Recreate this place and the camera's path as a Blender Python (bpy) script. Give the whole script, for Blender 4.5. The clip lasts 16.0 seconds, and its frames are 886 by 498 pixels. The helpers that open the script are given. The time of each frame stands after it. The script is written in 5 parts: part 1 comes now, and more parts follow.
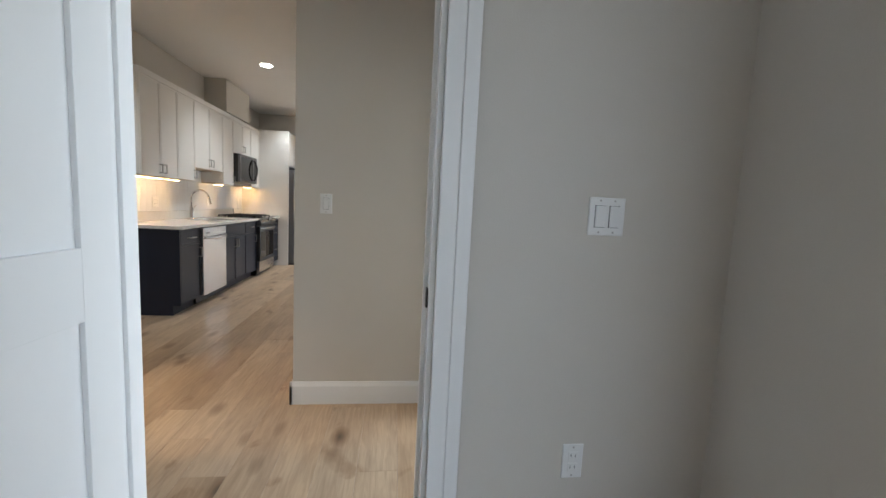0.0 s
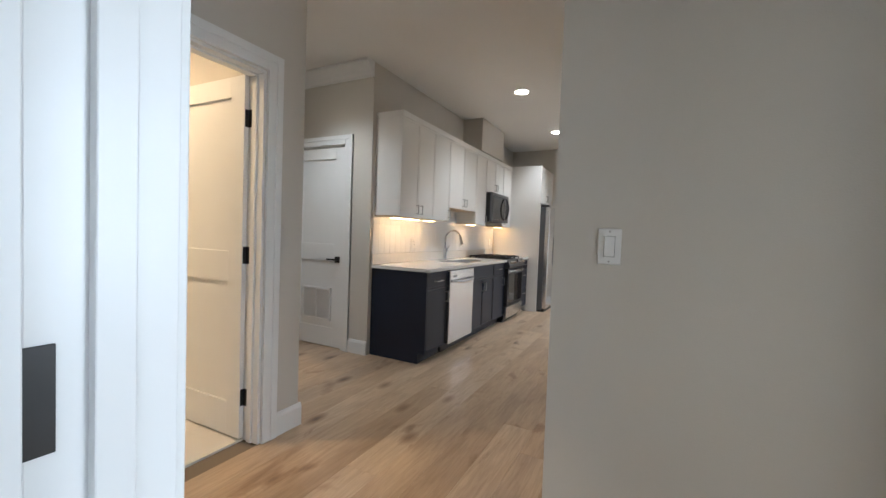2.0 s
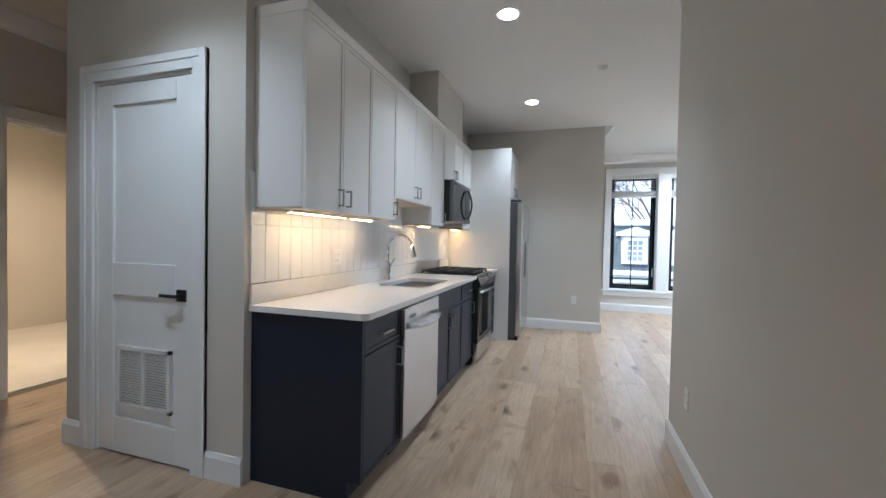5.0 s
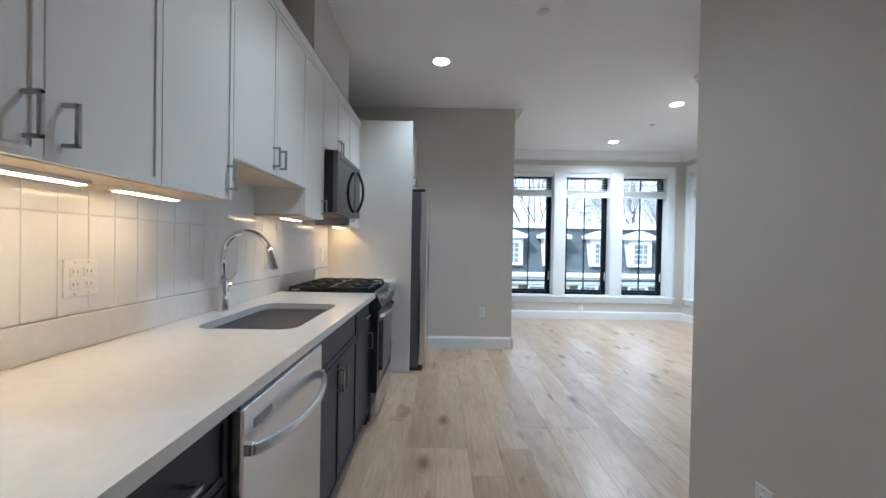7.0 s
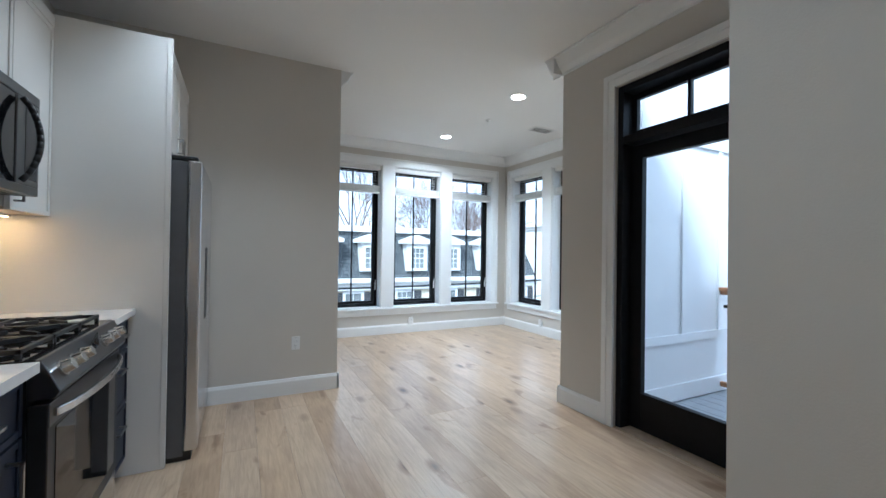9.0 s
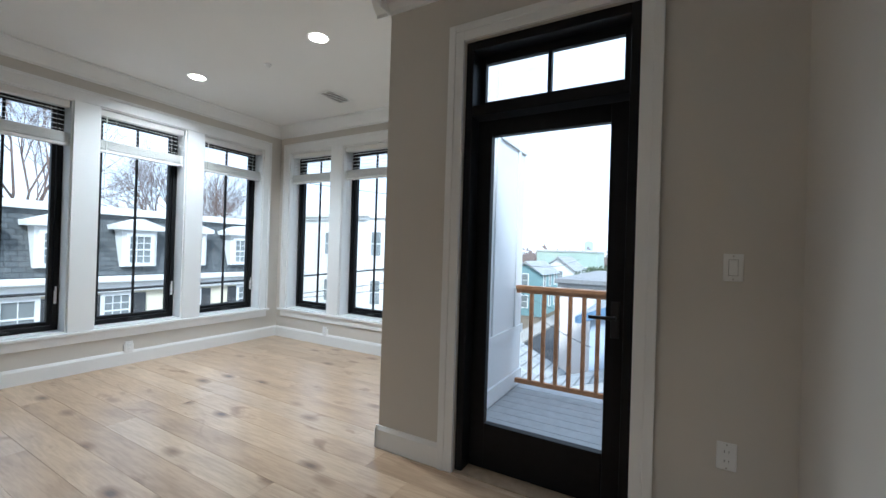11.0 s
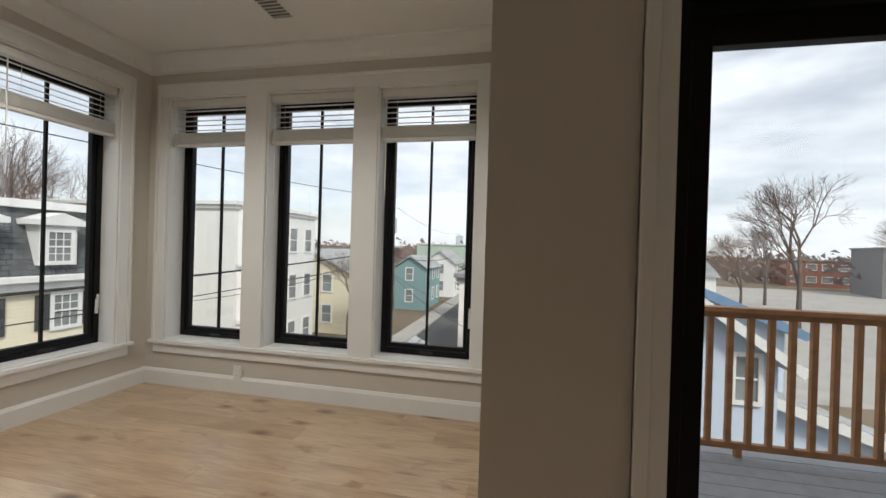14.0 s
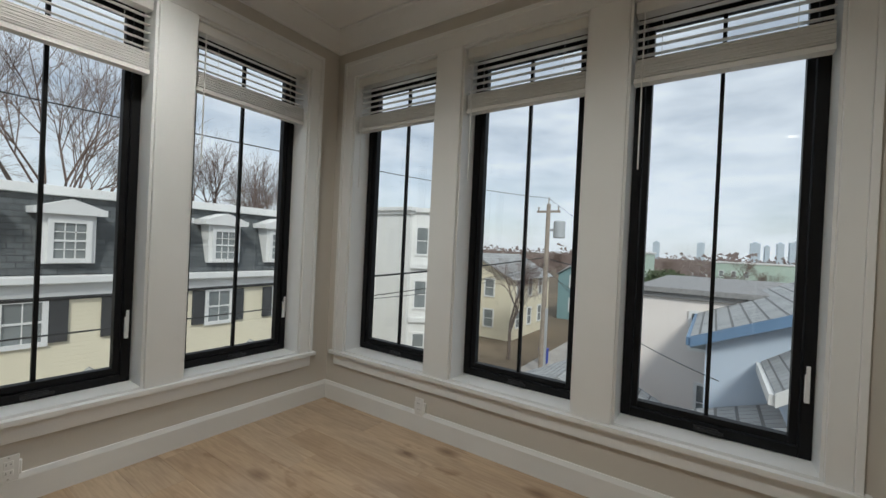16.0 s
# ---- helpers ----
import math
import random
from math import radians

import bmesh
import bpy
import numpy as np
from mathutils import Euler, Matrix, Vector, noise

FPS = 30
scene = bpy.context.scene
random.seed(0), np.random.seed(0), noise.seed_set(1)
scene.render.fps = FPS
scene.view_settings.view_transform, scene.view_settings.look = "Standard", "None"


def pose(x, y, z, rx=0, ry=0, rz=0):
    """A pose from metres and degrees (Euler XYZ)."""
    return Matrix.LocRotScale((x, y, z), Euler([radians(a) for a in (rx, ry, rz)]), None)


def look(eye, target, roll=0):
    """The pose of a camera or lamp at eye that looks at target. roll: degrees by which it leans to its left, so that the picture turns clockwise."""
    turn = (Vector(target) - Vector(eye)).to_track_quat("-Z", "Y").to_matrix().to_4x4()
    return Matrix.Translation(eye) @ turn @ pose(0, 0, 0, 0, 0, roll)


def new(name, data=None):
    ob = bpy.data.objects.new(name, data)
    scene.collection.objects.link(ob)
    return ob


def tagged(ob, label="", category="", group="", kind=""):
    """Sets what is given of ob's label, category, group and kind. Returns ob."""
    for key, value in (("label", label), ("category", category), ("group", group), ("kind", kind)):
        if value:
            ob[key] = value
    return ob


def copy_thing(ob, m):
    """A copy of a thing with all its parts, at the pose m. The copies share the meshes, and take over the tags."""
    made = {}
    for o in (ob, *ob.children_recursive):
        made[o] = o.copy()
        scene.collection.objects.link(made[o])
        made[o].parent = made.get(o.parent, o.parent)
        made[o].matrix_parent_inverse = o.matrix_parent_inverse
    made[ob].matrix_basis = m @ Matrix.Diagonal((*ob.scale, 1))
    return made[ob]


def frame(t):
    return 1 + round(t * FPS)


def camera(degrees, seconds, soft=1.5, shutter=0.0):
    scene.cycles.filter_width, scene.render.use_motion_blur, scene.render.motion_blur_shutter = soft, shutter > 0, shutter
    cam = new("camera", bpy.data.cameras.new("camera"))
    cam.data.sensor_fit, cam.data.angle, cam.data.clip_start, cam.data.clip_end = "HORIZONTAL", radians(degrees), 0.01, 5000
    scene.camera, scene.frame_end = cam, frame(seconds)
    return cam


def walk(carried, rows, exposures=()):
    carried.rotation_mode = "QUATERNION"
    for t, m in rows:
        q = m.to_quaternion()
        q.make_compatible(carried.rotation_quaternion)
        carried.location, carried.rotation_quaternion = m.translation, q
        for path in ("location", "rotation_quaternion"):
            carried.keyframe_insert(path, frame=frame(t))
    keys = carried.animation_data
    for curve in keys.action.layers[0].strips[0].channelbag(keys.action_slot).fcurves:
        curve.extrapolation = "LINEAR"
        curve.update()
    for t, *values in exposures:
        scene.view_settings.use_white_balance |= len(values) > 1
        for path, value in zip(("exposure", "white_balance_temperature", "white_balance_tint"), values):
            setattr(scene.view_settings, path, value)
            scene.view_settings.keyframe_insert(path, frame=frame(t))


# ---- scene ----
cam = camera(95.9, 16.0)
PATH = [
    (0, (0.062, -0.42, 1.243), (0.311, 1.553, 1.03), 2.8),
    (0.5, (0.001, -0.209, 1.25), (-0.135, 1.777, 1.062), 2.4),
    (1, (-0.002, 0.104, 1.241), (-0.508, 2.034, 1.109), 2.3),
    (1.5, (-0.065, 0.341, 1.235), (-0.822, 2.19, 1.134), 2.3),
    (2, (-0.217, 0.604, 1.243), (-1.137, 2.379, 1.171), 2.1),
    (2.5, (-0.329, 0.876, 1.229), (-1.391, 2.57, 1.165), 2.0),
    (3, (-0.427, 1.205, 1.234), (-1.569, 2.847, 1.192), 2.0),
    (3.5, (-0.621, 1.45, 1.256), (-1.684, 3.143, 1.215), 2.0),
    (4, (-0.819, 1.684, 1.265), (-1.726, 3.466, 1.231), 1.5),
    (6.5, (-1.504, 3.072, 1.254), (-1.659, 5.066, 1.211), 1.3),
    (7, (-1.583, 3.387, 1.251), (-1.575, 5.387, 1.231), 1.0),
    (7.5, (-1.605, 3.68, 1.25), (-1.464, 5.675, 1.24), 0.9),
    (8, (-1.548, 4.001, 1.254), (-1.228, 5.975, 1.261), 1.0),
    (8.5, (-1.521, 4.262, 1.246), (-0.93, 6.173, 1.257), 1.1),
    (9, (-1.509, 4.547, 1.248), (-0.609, 6.333, 1.266), 0.8),
    (9.5, (-1.37, 4.824, 1.261), (-0.234, 6.47, 1.284), 0.9),
    (10, (-1.287, 5.068, 1.255), (0.097, 6.512, 1.283), 1.2),
    (12.5, (-0.835, 6.28, 1.296), (1.096, 6.8, 1.29), 2.0),
    (13, (-0.725, 6.55, 1.209), (1.218, 7.028, 1.217), 1.7),
    (13.5, (-0.528, 6.756, 1.272), (1.415, 7.228, 1.261), 2.0),
    (14, (-0.352, 6.994, 1.295), (1.605, 7.406, 1.288), 1.7),
    (14.5, (-0.16, 7.155, 1.257), (1.796, 7.568, 1.257), 1.4),
    (15, (0.079, 7.32, 1.269), (2.012, 7.832, 1.263), 1.6),
    (15.5, (0.296, 7.553, 1.255), (2.156, 8.288, 1.247), 2.1),
    (16, (0.464, 7.774, 1.259), (2.115, 8.901, 1.249), 2.7),
]
walk(cam, [(t, look(eye, target, roll)) for t, eye, target, roll in PATH],
     [(0, 1.75, 5800, 5), (1.5, 1.7, 5600, 5), (2.5, 1.75, 5600, 5), (4, 1.75, 5000, 4), (7, 1.35, 4900, 1), (10, 1.1, 5000, 1), (12.5, 0.5, 6000, 6), (14, 0.08, 6600, 7), (16, -0.3, 6250, 4)])

# ---- world, sun, large lights, exposure ----
world = bpy.data.worlds.new("world")
scene.world = world
world.use_nodes = True
wn, wl = world.node_tree.nodes, world.node_tree.links
sky = wn.new("ShaderNodeTexSky")
sky.sky_type, sky.sun_disc = "NISHITA", False
sky.sun_elevation, sky.sun_rotation = radians(42.4), radians(226.8)
sky_gain = wn.new("ShaderNodeMix")
sky_gain.data_type = "RGBA"
cloud_co = wn.new("ShaderNodeTexCoord")
cloud_map = wn.new("ShaderNodeMapping")
cloud_map.inputs["Scale"].default_value = (2.2, 2.2, 7.0)
cloud = wn.new("ShaderNodeTexNoise")
cloud.inputs["Scale"].default_value, cloud.inputs["Detail"].default_value = 1.6, 7
cloud_ramp = wn.new("ShaderNodeValToRGB")
cloud_ramp.color_ramp.elements[0].position, cloud_ramp.color_ramp.elements[1].position = 0.36, 0.62
cloud_ramp.color_ramp.elements[0].color = (0.45, 0.45, 0.45, 1)
cloud_ramp.color_ramp.elements[1].color = (0.92, 0.92, 0.92, 1)
wl.new(cloud_co.outputs["Generated"], cloud_map.inputs[0])
wl.new(cloud_map.outputs[0], cloud.inputs["Vector"])
wl.new(cloud.outputs["Fac"], cloud_ramp.inputs[0])
wl.new(cloud_ramp.outputs[0], sky_gain.inputs[0])
wl.new(sky.outputs[0], sky_gain.inputs[6])
sky_gain.inputs[7].default_value = (10.4, 10.9, 11.8, 1)
wl.new(sky_gain.outputs[2], wn["Background"].inputs[0])
wn["Background"].inputs[1].default_value = 0.10

sun = new("sun", bpy.data.lights.new("sun", "SUN"))
sun.data.energy, sun.data.angle, sun.data.color = 2.4, radians(12), (1, 0.96, 0.9)
sun.matrix_world = look((-16, -15, 20), (0, 0, 0))


# added fill lamp in the side room's unseen opening, brightens the hall
sky_lamp = new("side_room_fill_light", bpy.data.lights.new("side_room_fill_light", "AREA"))
sky_lamp.data.shape, sky_lamp.data.size, sky_lamp.data.size_y = "RECTANGLE", 1.95, 1.95
sky_lamp.data.energy, sky_lamp.data.color = 30, (0.93, 0.97, 1.0)
sky_lamp.matrix_world = look((2.86, 1.9, 1.5), (0, 1.9, 1.5))


# ---- materials ----
def material(name, colour, rough=0.5, metal=0.0, vary=0.0, scale=8.0, bump=0.0, bump_scale=60.0, spec=0.5, coat=0.0):
    m = bpy.data.materials.new(name)
    m.use_nodes = True
    n, l = m.node_tree.nodes, m.node_tree.links
    b = n["Principled BSDF"]
    b.inputs["Base Color"].default_value = (*colour, 1)
    b.inputs["Roughness"].default_value, b.inputs["Metallic"].default_value = rough, metal
    b.inputs["Specular IOR Level"].default_value, b.inputs["Coat Weight"].default_value = spec, coat
    co = n.new("ShaderNodeTexCoord")
    if vary:
        t = n.new("ShaderNodeTexNoise")
        t.inputs["Scale"].default_value, t.inputs["Detail"].default_value = scale, 6
        r = n.new("ShaderNodeValToRGB")
        r.color_ramp.elements[0].color = (*[c * (1 - vary) for c in colour], 1)
        r.color_ramp.elements[1].color = (*[min(1, c * (1 + vary)) for c in colour], 1)
        r.color_ramp.elements[0].position, r.color_ramp.elements[1].position = 0.3, 0.7
        l.new(co.outputs["Object"], t.inputs["Vector"])
        l.new(t.outputs["Fac"], r.inputs[0])
        l.new(r.outputs[0], b.inputs["Base Color"])
    if bump:
        t2 = n.new("ShaderNodeTexNoise")
        t2.inputs["Scale"].default_value, t2.inputs["Detail"].default_value = bump_scale, 4
        bp = n.new("ShaderNodeBump")
        bp.inputs["Strength"].default_value, bp.inputs["Distance"].default_value = bump, 0.002
        l.new(co.outputs["Object"], t2.inputs["Vector"])
        l.new(t2.outputs["Fac"], bp.inputs["Height"])
        l.new(bp.outputs[0], b.inputs["Normal"])
    return m


def glow(name, colour, power):
    m = bpy.data.materials.new(name)
    m.use_nodes = True
    b = m.node_tree.nodes["Principled BSDF"]
    b.inputs["Base Color"].default_value = (0.9, 0.9, 0.9, 1)
    b.inputs["Emission Color"].default_value = (*colour, 1)
    b.inputs["Emission Strength"].default_value = power
    return m


def brushed(name, colour, rough, stretch):
    m = material(name, colour, rough, 1.0)
    n, l = m.node_tree.nodes, m.node_tree.links
    co, mp, t = n.new("ShaderNodeTexCoord"), n.new("ShaderNodeMapping"), n.new("ShaderNodeTexNoise")
    mp.inputs["Scale"].default_value = stretch
    t.inputs["Scale"].default_value, t.inputs["Detail"].default_value = 30, 5
    r = n.new("ShaderNodeMapRange")
    r.inputs["To Min"].default_value, r.inputs["To Max"].default_value = rough - 0.008, rough + 0.016
    l.new(co.outputs["Object"], mp.inputs[0])
    l.new(mp.outputs[0], t.inputs["Vector"])
    l.new(t.outputs["Fac"], r.inputs["Value"])
    l.new(r.outputs[0], n["Principled BSDF"].inputs["Roughness"])
    return m


def oak_floor():
    m = bpy.data.materials.new("oak_floor")
    m.use_nodes = True
    n, l = m.node_tree.nodes, m.node_tree.links
    b = n["Principled BSDF"]
    info, co = n.new("ShaderNodeObjectInfo"), n.new("ShaderNodeTexCoord")
    shift = n.new("ShaderNodeVectorMath")
    shift.operation = "MULTIPLY_ADD"
    shift.inputs[1].default_value = (61, 47, 13)
    l.new(info.outputs["Random"], shift.inputs[0])
    l.new(co.outputs["Object"], shift.inputs[2])

    def noise_tex(stretch, scale, detail, warp=0.0):
        mp, t = n.new("ShaderNodeMapping"), n.new("ShaderNodeTexNoise")
        mp.inputs["Scale"].default_value = stretch
        t.inputs["Scale"].default_value, t.inputs["Detail"].default_value, t.inputs["Distortion"].default_value = scale, detail, warp
        l.new(shift.outputs[0], mp.inputs[0])
        l.new(mp.outputs[0], t.inputs["Vector"])
        return t.outputs["Fac"]

    def ramp(value, stops):
        r = n.new("ShaderNodeValToRGB")
        e = r.color_ramp.elements
        e[0].position, e[0].color = stops[0][0], (*stops[0][1], 1)
        e[1].position, e[1].color = stops[-1][0], (*stops[-1][1], 1)
        for p, c in stops[1:-1]:
            e.new(p).color = (*c, 1)
        l.new(value, r.inputs[0])
        return r.outputs[0]

    def mixed(kind, fac, a, c):
        x = n.new("ShaderNodeMix")
        x.data_type, x.blend_type = "RGBA", kind
        x.inputs[0].default_value = fac
        l.new(a, x.inputs[6])
        l.new(c, x.inputs[7])
        return x.outputs[2]

    tone = ramp(info.outputs["Random"], [(0, (0.47, 0.335, 0.215)), (0.35, (0.54, 0.395, 0.26)), (0.7, (0.59, 0.45, 0.31)), (1, (0.50, 0.375, 0.26))])
    grain = ramp(noise_tex((9, 0.7, 9), 7, 8, 0.8), [(0.3, (0.72, 0.69, 0.66)), (0.62, (1.0, 1.0, 1.0))])
    cloudy = ramp(noise_tex((2.6, 0.8, 2), 2.2, 4, 0.6), [(0.34, (0.74, 0.71, 0.70)), (0.6, (1, 1, 1))])
    smudge = ramp(noise_tex((5.5, 2.4, 4), 1.0, 6, 0.9), [(0.62, (1, 1, 1)), (0.69, (0.66, 0.58, 0.52)), (0.80, (0.30, 0.23, 0.19))])
    knot = n.new("ShaderNodeTexVoronoi")
    mp = n.new("ShaderNodeMapping")
    mp.inputs["Scale"].default_value = (3.2, 1.5, 1)
    knot.inputs["Scale"].default_value = 1.25
    l.new(shift.outputs[0], mp.inputs[0])
    l.new(mp.outputs[0], knot.inputs["Vector"])
    knots = ramp(knot.outputs["Distance"], [(0.04, (0.13, 0.095, 0.08)), (0.10, (0.48, 0.40, 0.35)), (0.22, (1, 1, 1))])
    c = mixed("MULTIPLY", 0.75, tone, grain)
    c = mixed("MULTIPLY", 0.7, c, cloudy)
    c = mixed("MULTIPLY", 0.8, c, smudge)
    c = mixed("MULTIPLY", 0.85, c, knots)
    l.new(c, b.inputs["Base Color"])
    b.inputs["Roughness"].default_value = 0.30
    b.inputs["Specular IOR Level"].default_value = 0.45
    bp = n.new("ShaderNodeBump")
    bp.inputs["Strength"].default_value, bp.inputs["Distance"].default_value = 0.12, 0.001
    l.new(noise_tex((14, 1, 9), 12, 6), bp.inputs["Height"])
    l.new(bp.outputs[0], b.inputs["Normal"])
    return m


def window_glass(name, tint=(1, 1, 1)):
    m = bpy.data.materials.new(name)
    m.use_nodes = True
    n, l = m.node_tree.nodes, m.node_tree.links
    n.remove(n["Principled BSDF"])
    tr, gl, mx = n.new("ShaderNodeBsdfTransparent"), n.new("ShaderNodeBsdfGlossy"), n.new("ShaderNodeMixShader")
    tr.inputs[0].default_value = (*tint, 1)
    gl.inputs["Roughness"].default_value = 0.0
    mx.inputs[0].default_value = 0.035
    l.new(tr.outputs[0], mx.inputs[1])
    l.new(gl.outputs[0], mx.inputs[2])
    l.new(mx.outputs[0], n["Material Output"].inputs[0])
    return m


PAINT = material("greige_wall_paint", (0.60, 0.565, 0.51), 0.62, vary=0.025, scale=1.5, bump=0.25, bump_scale=220)
CEIL = material("white_ceiling_paint", (0.80, 0.79, 0.77), 0.8, vary=0.015, scale=1.2, bump=0.15, bump_scale=200)
TRIM = material("white_trim_paint", (0.80, 0.80, 0.79), 0.32, vary=0.012, scale=5, bump=0.08, bump_scale=40)
WHITE = material("white_cabinet_lacquer", (0.80, 0.78, 0.75), 0.34, vary=0.012, scale=3, bump=0.05, bump_scale=90)
NAVY = material("navy_cabinet_lacquer", (0.012, 0.017, 0.034), 0.4, vary=0.08, spec=0.35, scale=4, bump=0.05, bump_scale=90)
MAPLE = material("pale_maple_ply", (0.62, 0.50, 0.36), 0.5, vary=0.08, scale=14)
QUARTZ = material("white_quartz", (0.77, 0.76, 0.74), 0.14, vary=0.03, scale=30)
TILE = material("glossy_white_tile", (0.78, 0.79, 0.80), 0.09, vary=0.02, scale=9, bump=0.35, bump_scale=11)
GROUT = material("pale_grout", (0.74, 0.74, 0.73), 0.85, vary=0.05, scale=40)
STEEL = brushed("brushed_stainless", (0.68, 0.68, 0.69), 0.26, (40, 40, 0.6))
STEELH = brushed("brushed_stainless_flat", (0.60, 0.60, 0.60), 0.25, (40, 0.6, 40))
DARKSTEEL = brushed("black_stainless", (0.16, 0.16, 0.165), 0.3, (40, 0.6, 40))
CHROME = material("polished_chrome", (0.75, 0.75, 0.76), 0.06, 1.0)
NICKEL = material("brushed_nickel", (0.42, 0.40, 0.38), 0.3, 1.0, vary=0.05, scale=50)
BLACK = material("black_hardware", (0.012, 0.012, 0.013), 0.38, vary=0.2, scale=30)
IRON = material("cast_iron", (0.018, 0.018, 0.018), 0.55, vary=0.2, scale=40, bump=0.4, bump_scale=160)
BLACKGLASS = material("black_glass", (0.008, 0.008, 0.009), 0.04, spec=0.6)
FRAME = material("black_window_frame", (0.007, 0.007, 0.008), 0.5, vary=0.15, scale=20, spec=0.2)
BLIND = material("white_blind_slat", (0.74, 0.73, 0.70), 0.45, vary=0.03, scale=12)
PLASTIC = material("white_plastic", (0.78, 0.78, 0.77), 0.3, vary=0.01)
# near-black colour for the shade inside slots and narrow gaps
DARKHOLE = material("slot_shade", (0.02, 0.02, 0.02), 0.7)
PORCELAIN = material("white_porcelain", (0.82, 0.81, 0.79), 0.08)
BATHTILE = material("grey_marble_tile", (0.60, 0.58, 0.54), 0.2, vary=0.12, scale=2.5)
CREAM = material("cream_bath_tile", (0.74, 0.70, 0.64), 0.25, vary=0.06, scale=3)
OAK = oak_floor()
GLASS = window_glass("clear_glass")
SHOWER = window_glass("shower_glass", (0.93, 0.95, 0.94))
LAMP = glow("lamp_disc", (1.0, 0.86, 0.68), 9)
STRIP = glow("led_strip", (1.0, 0.56, 0.22), 13)


# ---- geometry helpers ----
class Builder:
    """Collects boxes, bars and lathes into one mesh."""

    def __init__(self):
        self.bm = bmesh.new()

    def box(self, x0, x1, y0, y1, z0, z1, turn=None):
        vs = [self.bm.verts.new((x, y, z)) for x in (x0, x1) for y in (y0, y1) for z in (z0, z1)]
        for q in ((0, 1, 3, 2), (4, 6, 7, 5), (0, 4, 5, 1), (2, 3, 7, 6), (0, 2, 6, 4), (1, 5, 7, 3)):
            self.bm.faces.new([vs[i] for i in q])
        if turn is not None:
            bmesh.ops.transform(self.bm, matrix=turn, verts=vs)
        return self

    def tube(self, a, b, r0, r1=None, sides=16):
        a, b = Vector(a), Vector(b)
        d = b - a
        m = Matrix.Translation((a + b) / 2) @ d.to_track_quat("Z", "Y").to_matrix().to_4x4()
        bmesh.ops.create_cone(self.bm, cap_ends=True, segments=sides, radius1=r0, radius2=r0 if r1 is None else r1, depth=d.length, matrix=m)
        return self

    def path(self, points, r, sides=10):
        for p, q in zip(points, points[1:]):
            self.tube(p, q, r, sides=sides)
        return self

    def sweep(self, points, r, sides=14):
        """A smooth round tube along points that lie in a plane of constant y."""
        ps = [Vector(p) for p in points]
        rings = []
        for i, p in enumerate(ps):
            t = (ps[min(i + 1, len(ps) - 1)] - ps[max(i - 1, 0)]).normalized()
            u = Vector((0, 1, 0))
            v = t.cross(u)
            rings.append([self.bm.verts.new(p + (u * math.cos(2 * math.pi * k / sides) + v * math.sin(2 * math.pi * k / sides)) * r) for k in range(sides)])
        for a, b in zip(rings, rings[1:]):
            for k in range(sides):
                self.bm.faces.new((a[k], a[(k + 1) % sides], b[(k + 1) % sides], b[k]))
        self.bm.faces.new(rings[0][::-1])
        self.bm.faces.new(rings[-1])
        return self

    def ball(self, c, r, squash=1.0):
        bmesh.ops.create_uvsphere(self.bm, u_segments=16, v_segments=8, radius=r, matrix=Matrix.Translation(c) @ Matrix.Diagonal((1, 1, squash, 1)))
        return self

    def prism(self, profile, a, b):
        """Sweeps a closed profile of (out, up) pairs from a to b; out is to the left of the way from a to b."""
        a, b = Vector(a), Vector(b)
        d = (b - a).normalized()
        side = Vector((-d.y, d.x, 0))
        rings = [[self.bm.verts.new(p + side * o + Vector((0, 0, u))) for o, u in profile] for p in (a, b)]
        n = len(profile)
        for i in range(n):
            self.bm.faces.new((rings[0][i], rings[0][(i + 1) % n], rings[1][(i + 1) % n], rings[1][i]))
        self.bm.faces.new(rings[0][::-1])
        self.bm.faces.new(rings[1])
        return self

    def lathe(self, c, profile, sides=24):
        rings = []
        for r, z in profile:
            rings.append([self.bm.verts.new((c[0] + r * math.cos(k * 2 * math.pi / sides), c[1] + r * math.sin(k * 2 * math.pi / sides), c[2] + z)) for k in range(sides)])
        for a, b in zip(rings, rings[1:]):
            for k in range(sides):
                self.bm.faces.new((a[k], a[(k + 1) % sides], b[(k + 1) % sides], b[k]))
        self.bm.faces.new(rings[0][::-1])
        self.bm.faces.new(rings[-1])
        return self

    def done(self, name, mat, parent=None, bevel=0.0, smooth=False, label=""):
        bmesh.ops.recalc_face_normals(self.bm, faces=self.bm.faces)
        me = bpy.data.meshes.new(name)
        self.bm.to_mesh(me)
        self.bm.free()
        me.materials.append(mat)
        if smooth:
            for p in me.polygons:
                p.use_smooth = True
        ob = new(name, me)
        if parent is not None:
            ob.parent = parent
        if bevel:
            mod = ob.modifiers.new("bevel", "BEVEL")
            mod.width, mod.segments, mod.limit_method = bevel, 2, "ANGLE"
        if label:
            tagged(ob, label)
        return ob


def thing(name, at, label, category, group=""):
    e = new(name)
    e.location = at
    e.empty_display_size = 0.1
    return tagged(e, label, category, group)


def wall(name, boxes, mat=None, label="greige painted plaster wall", bevel=0.0):
    b = Builder()
    for q in boxes:
        b.box(*q)
    return tagged(b.done(name, mat or PAINT, bevel=bevel), label, "wall", kind="structure")


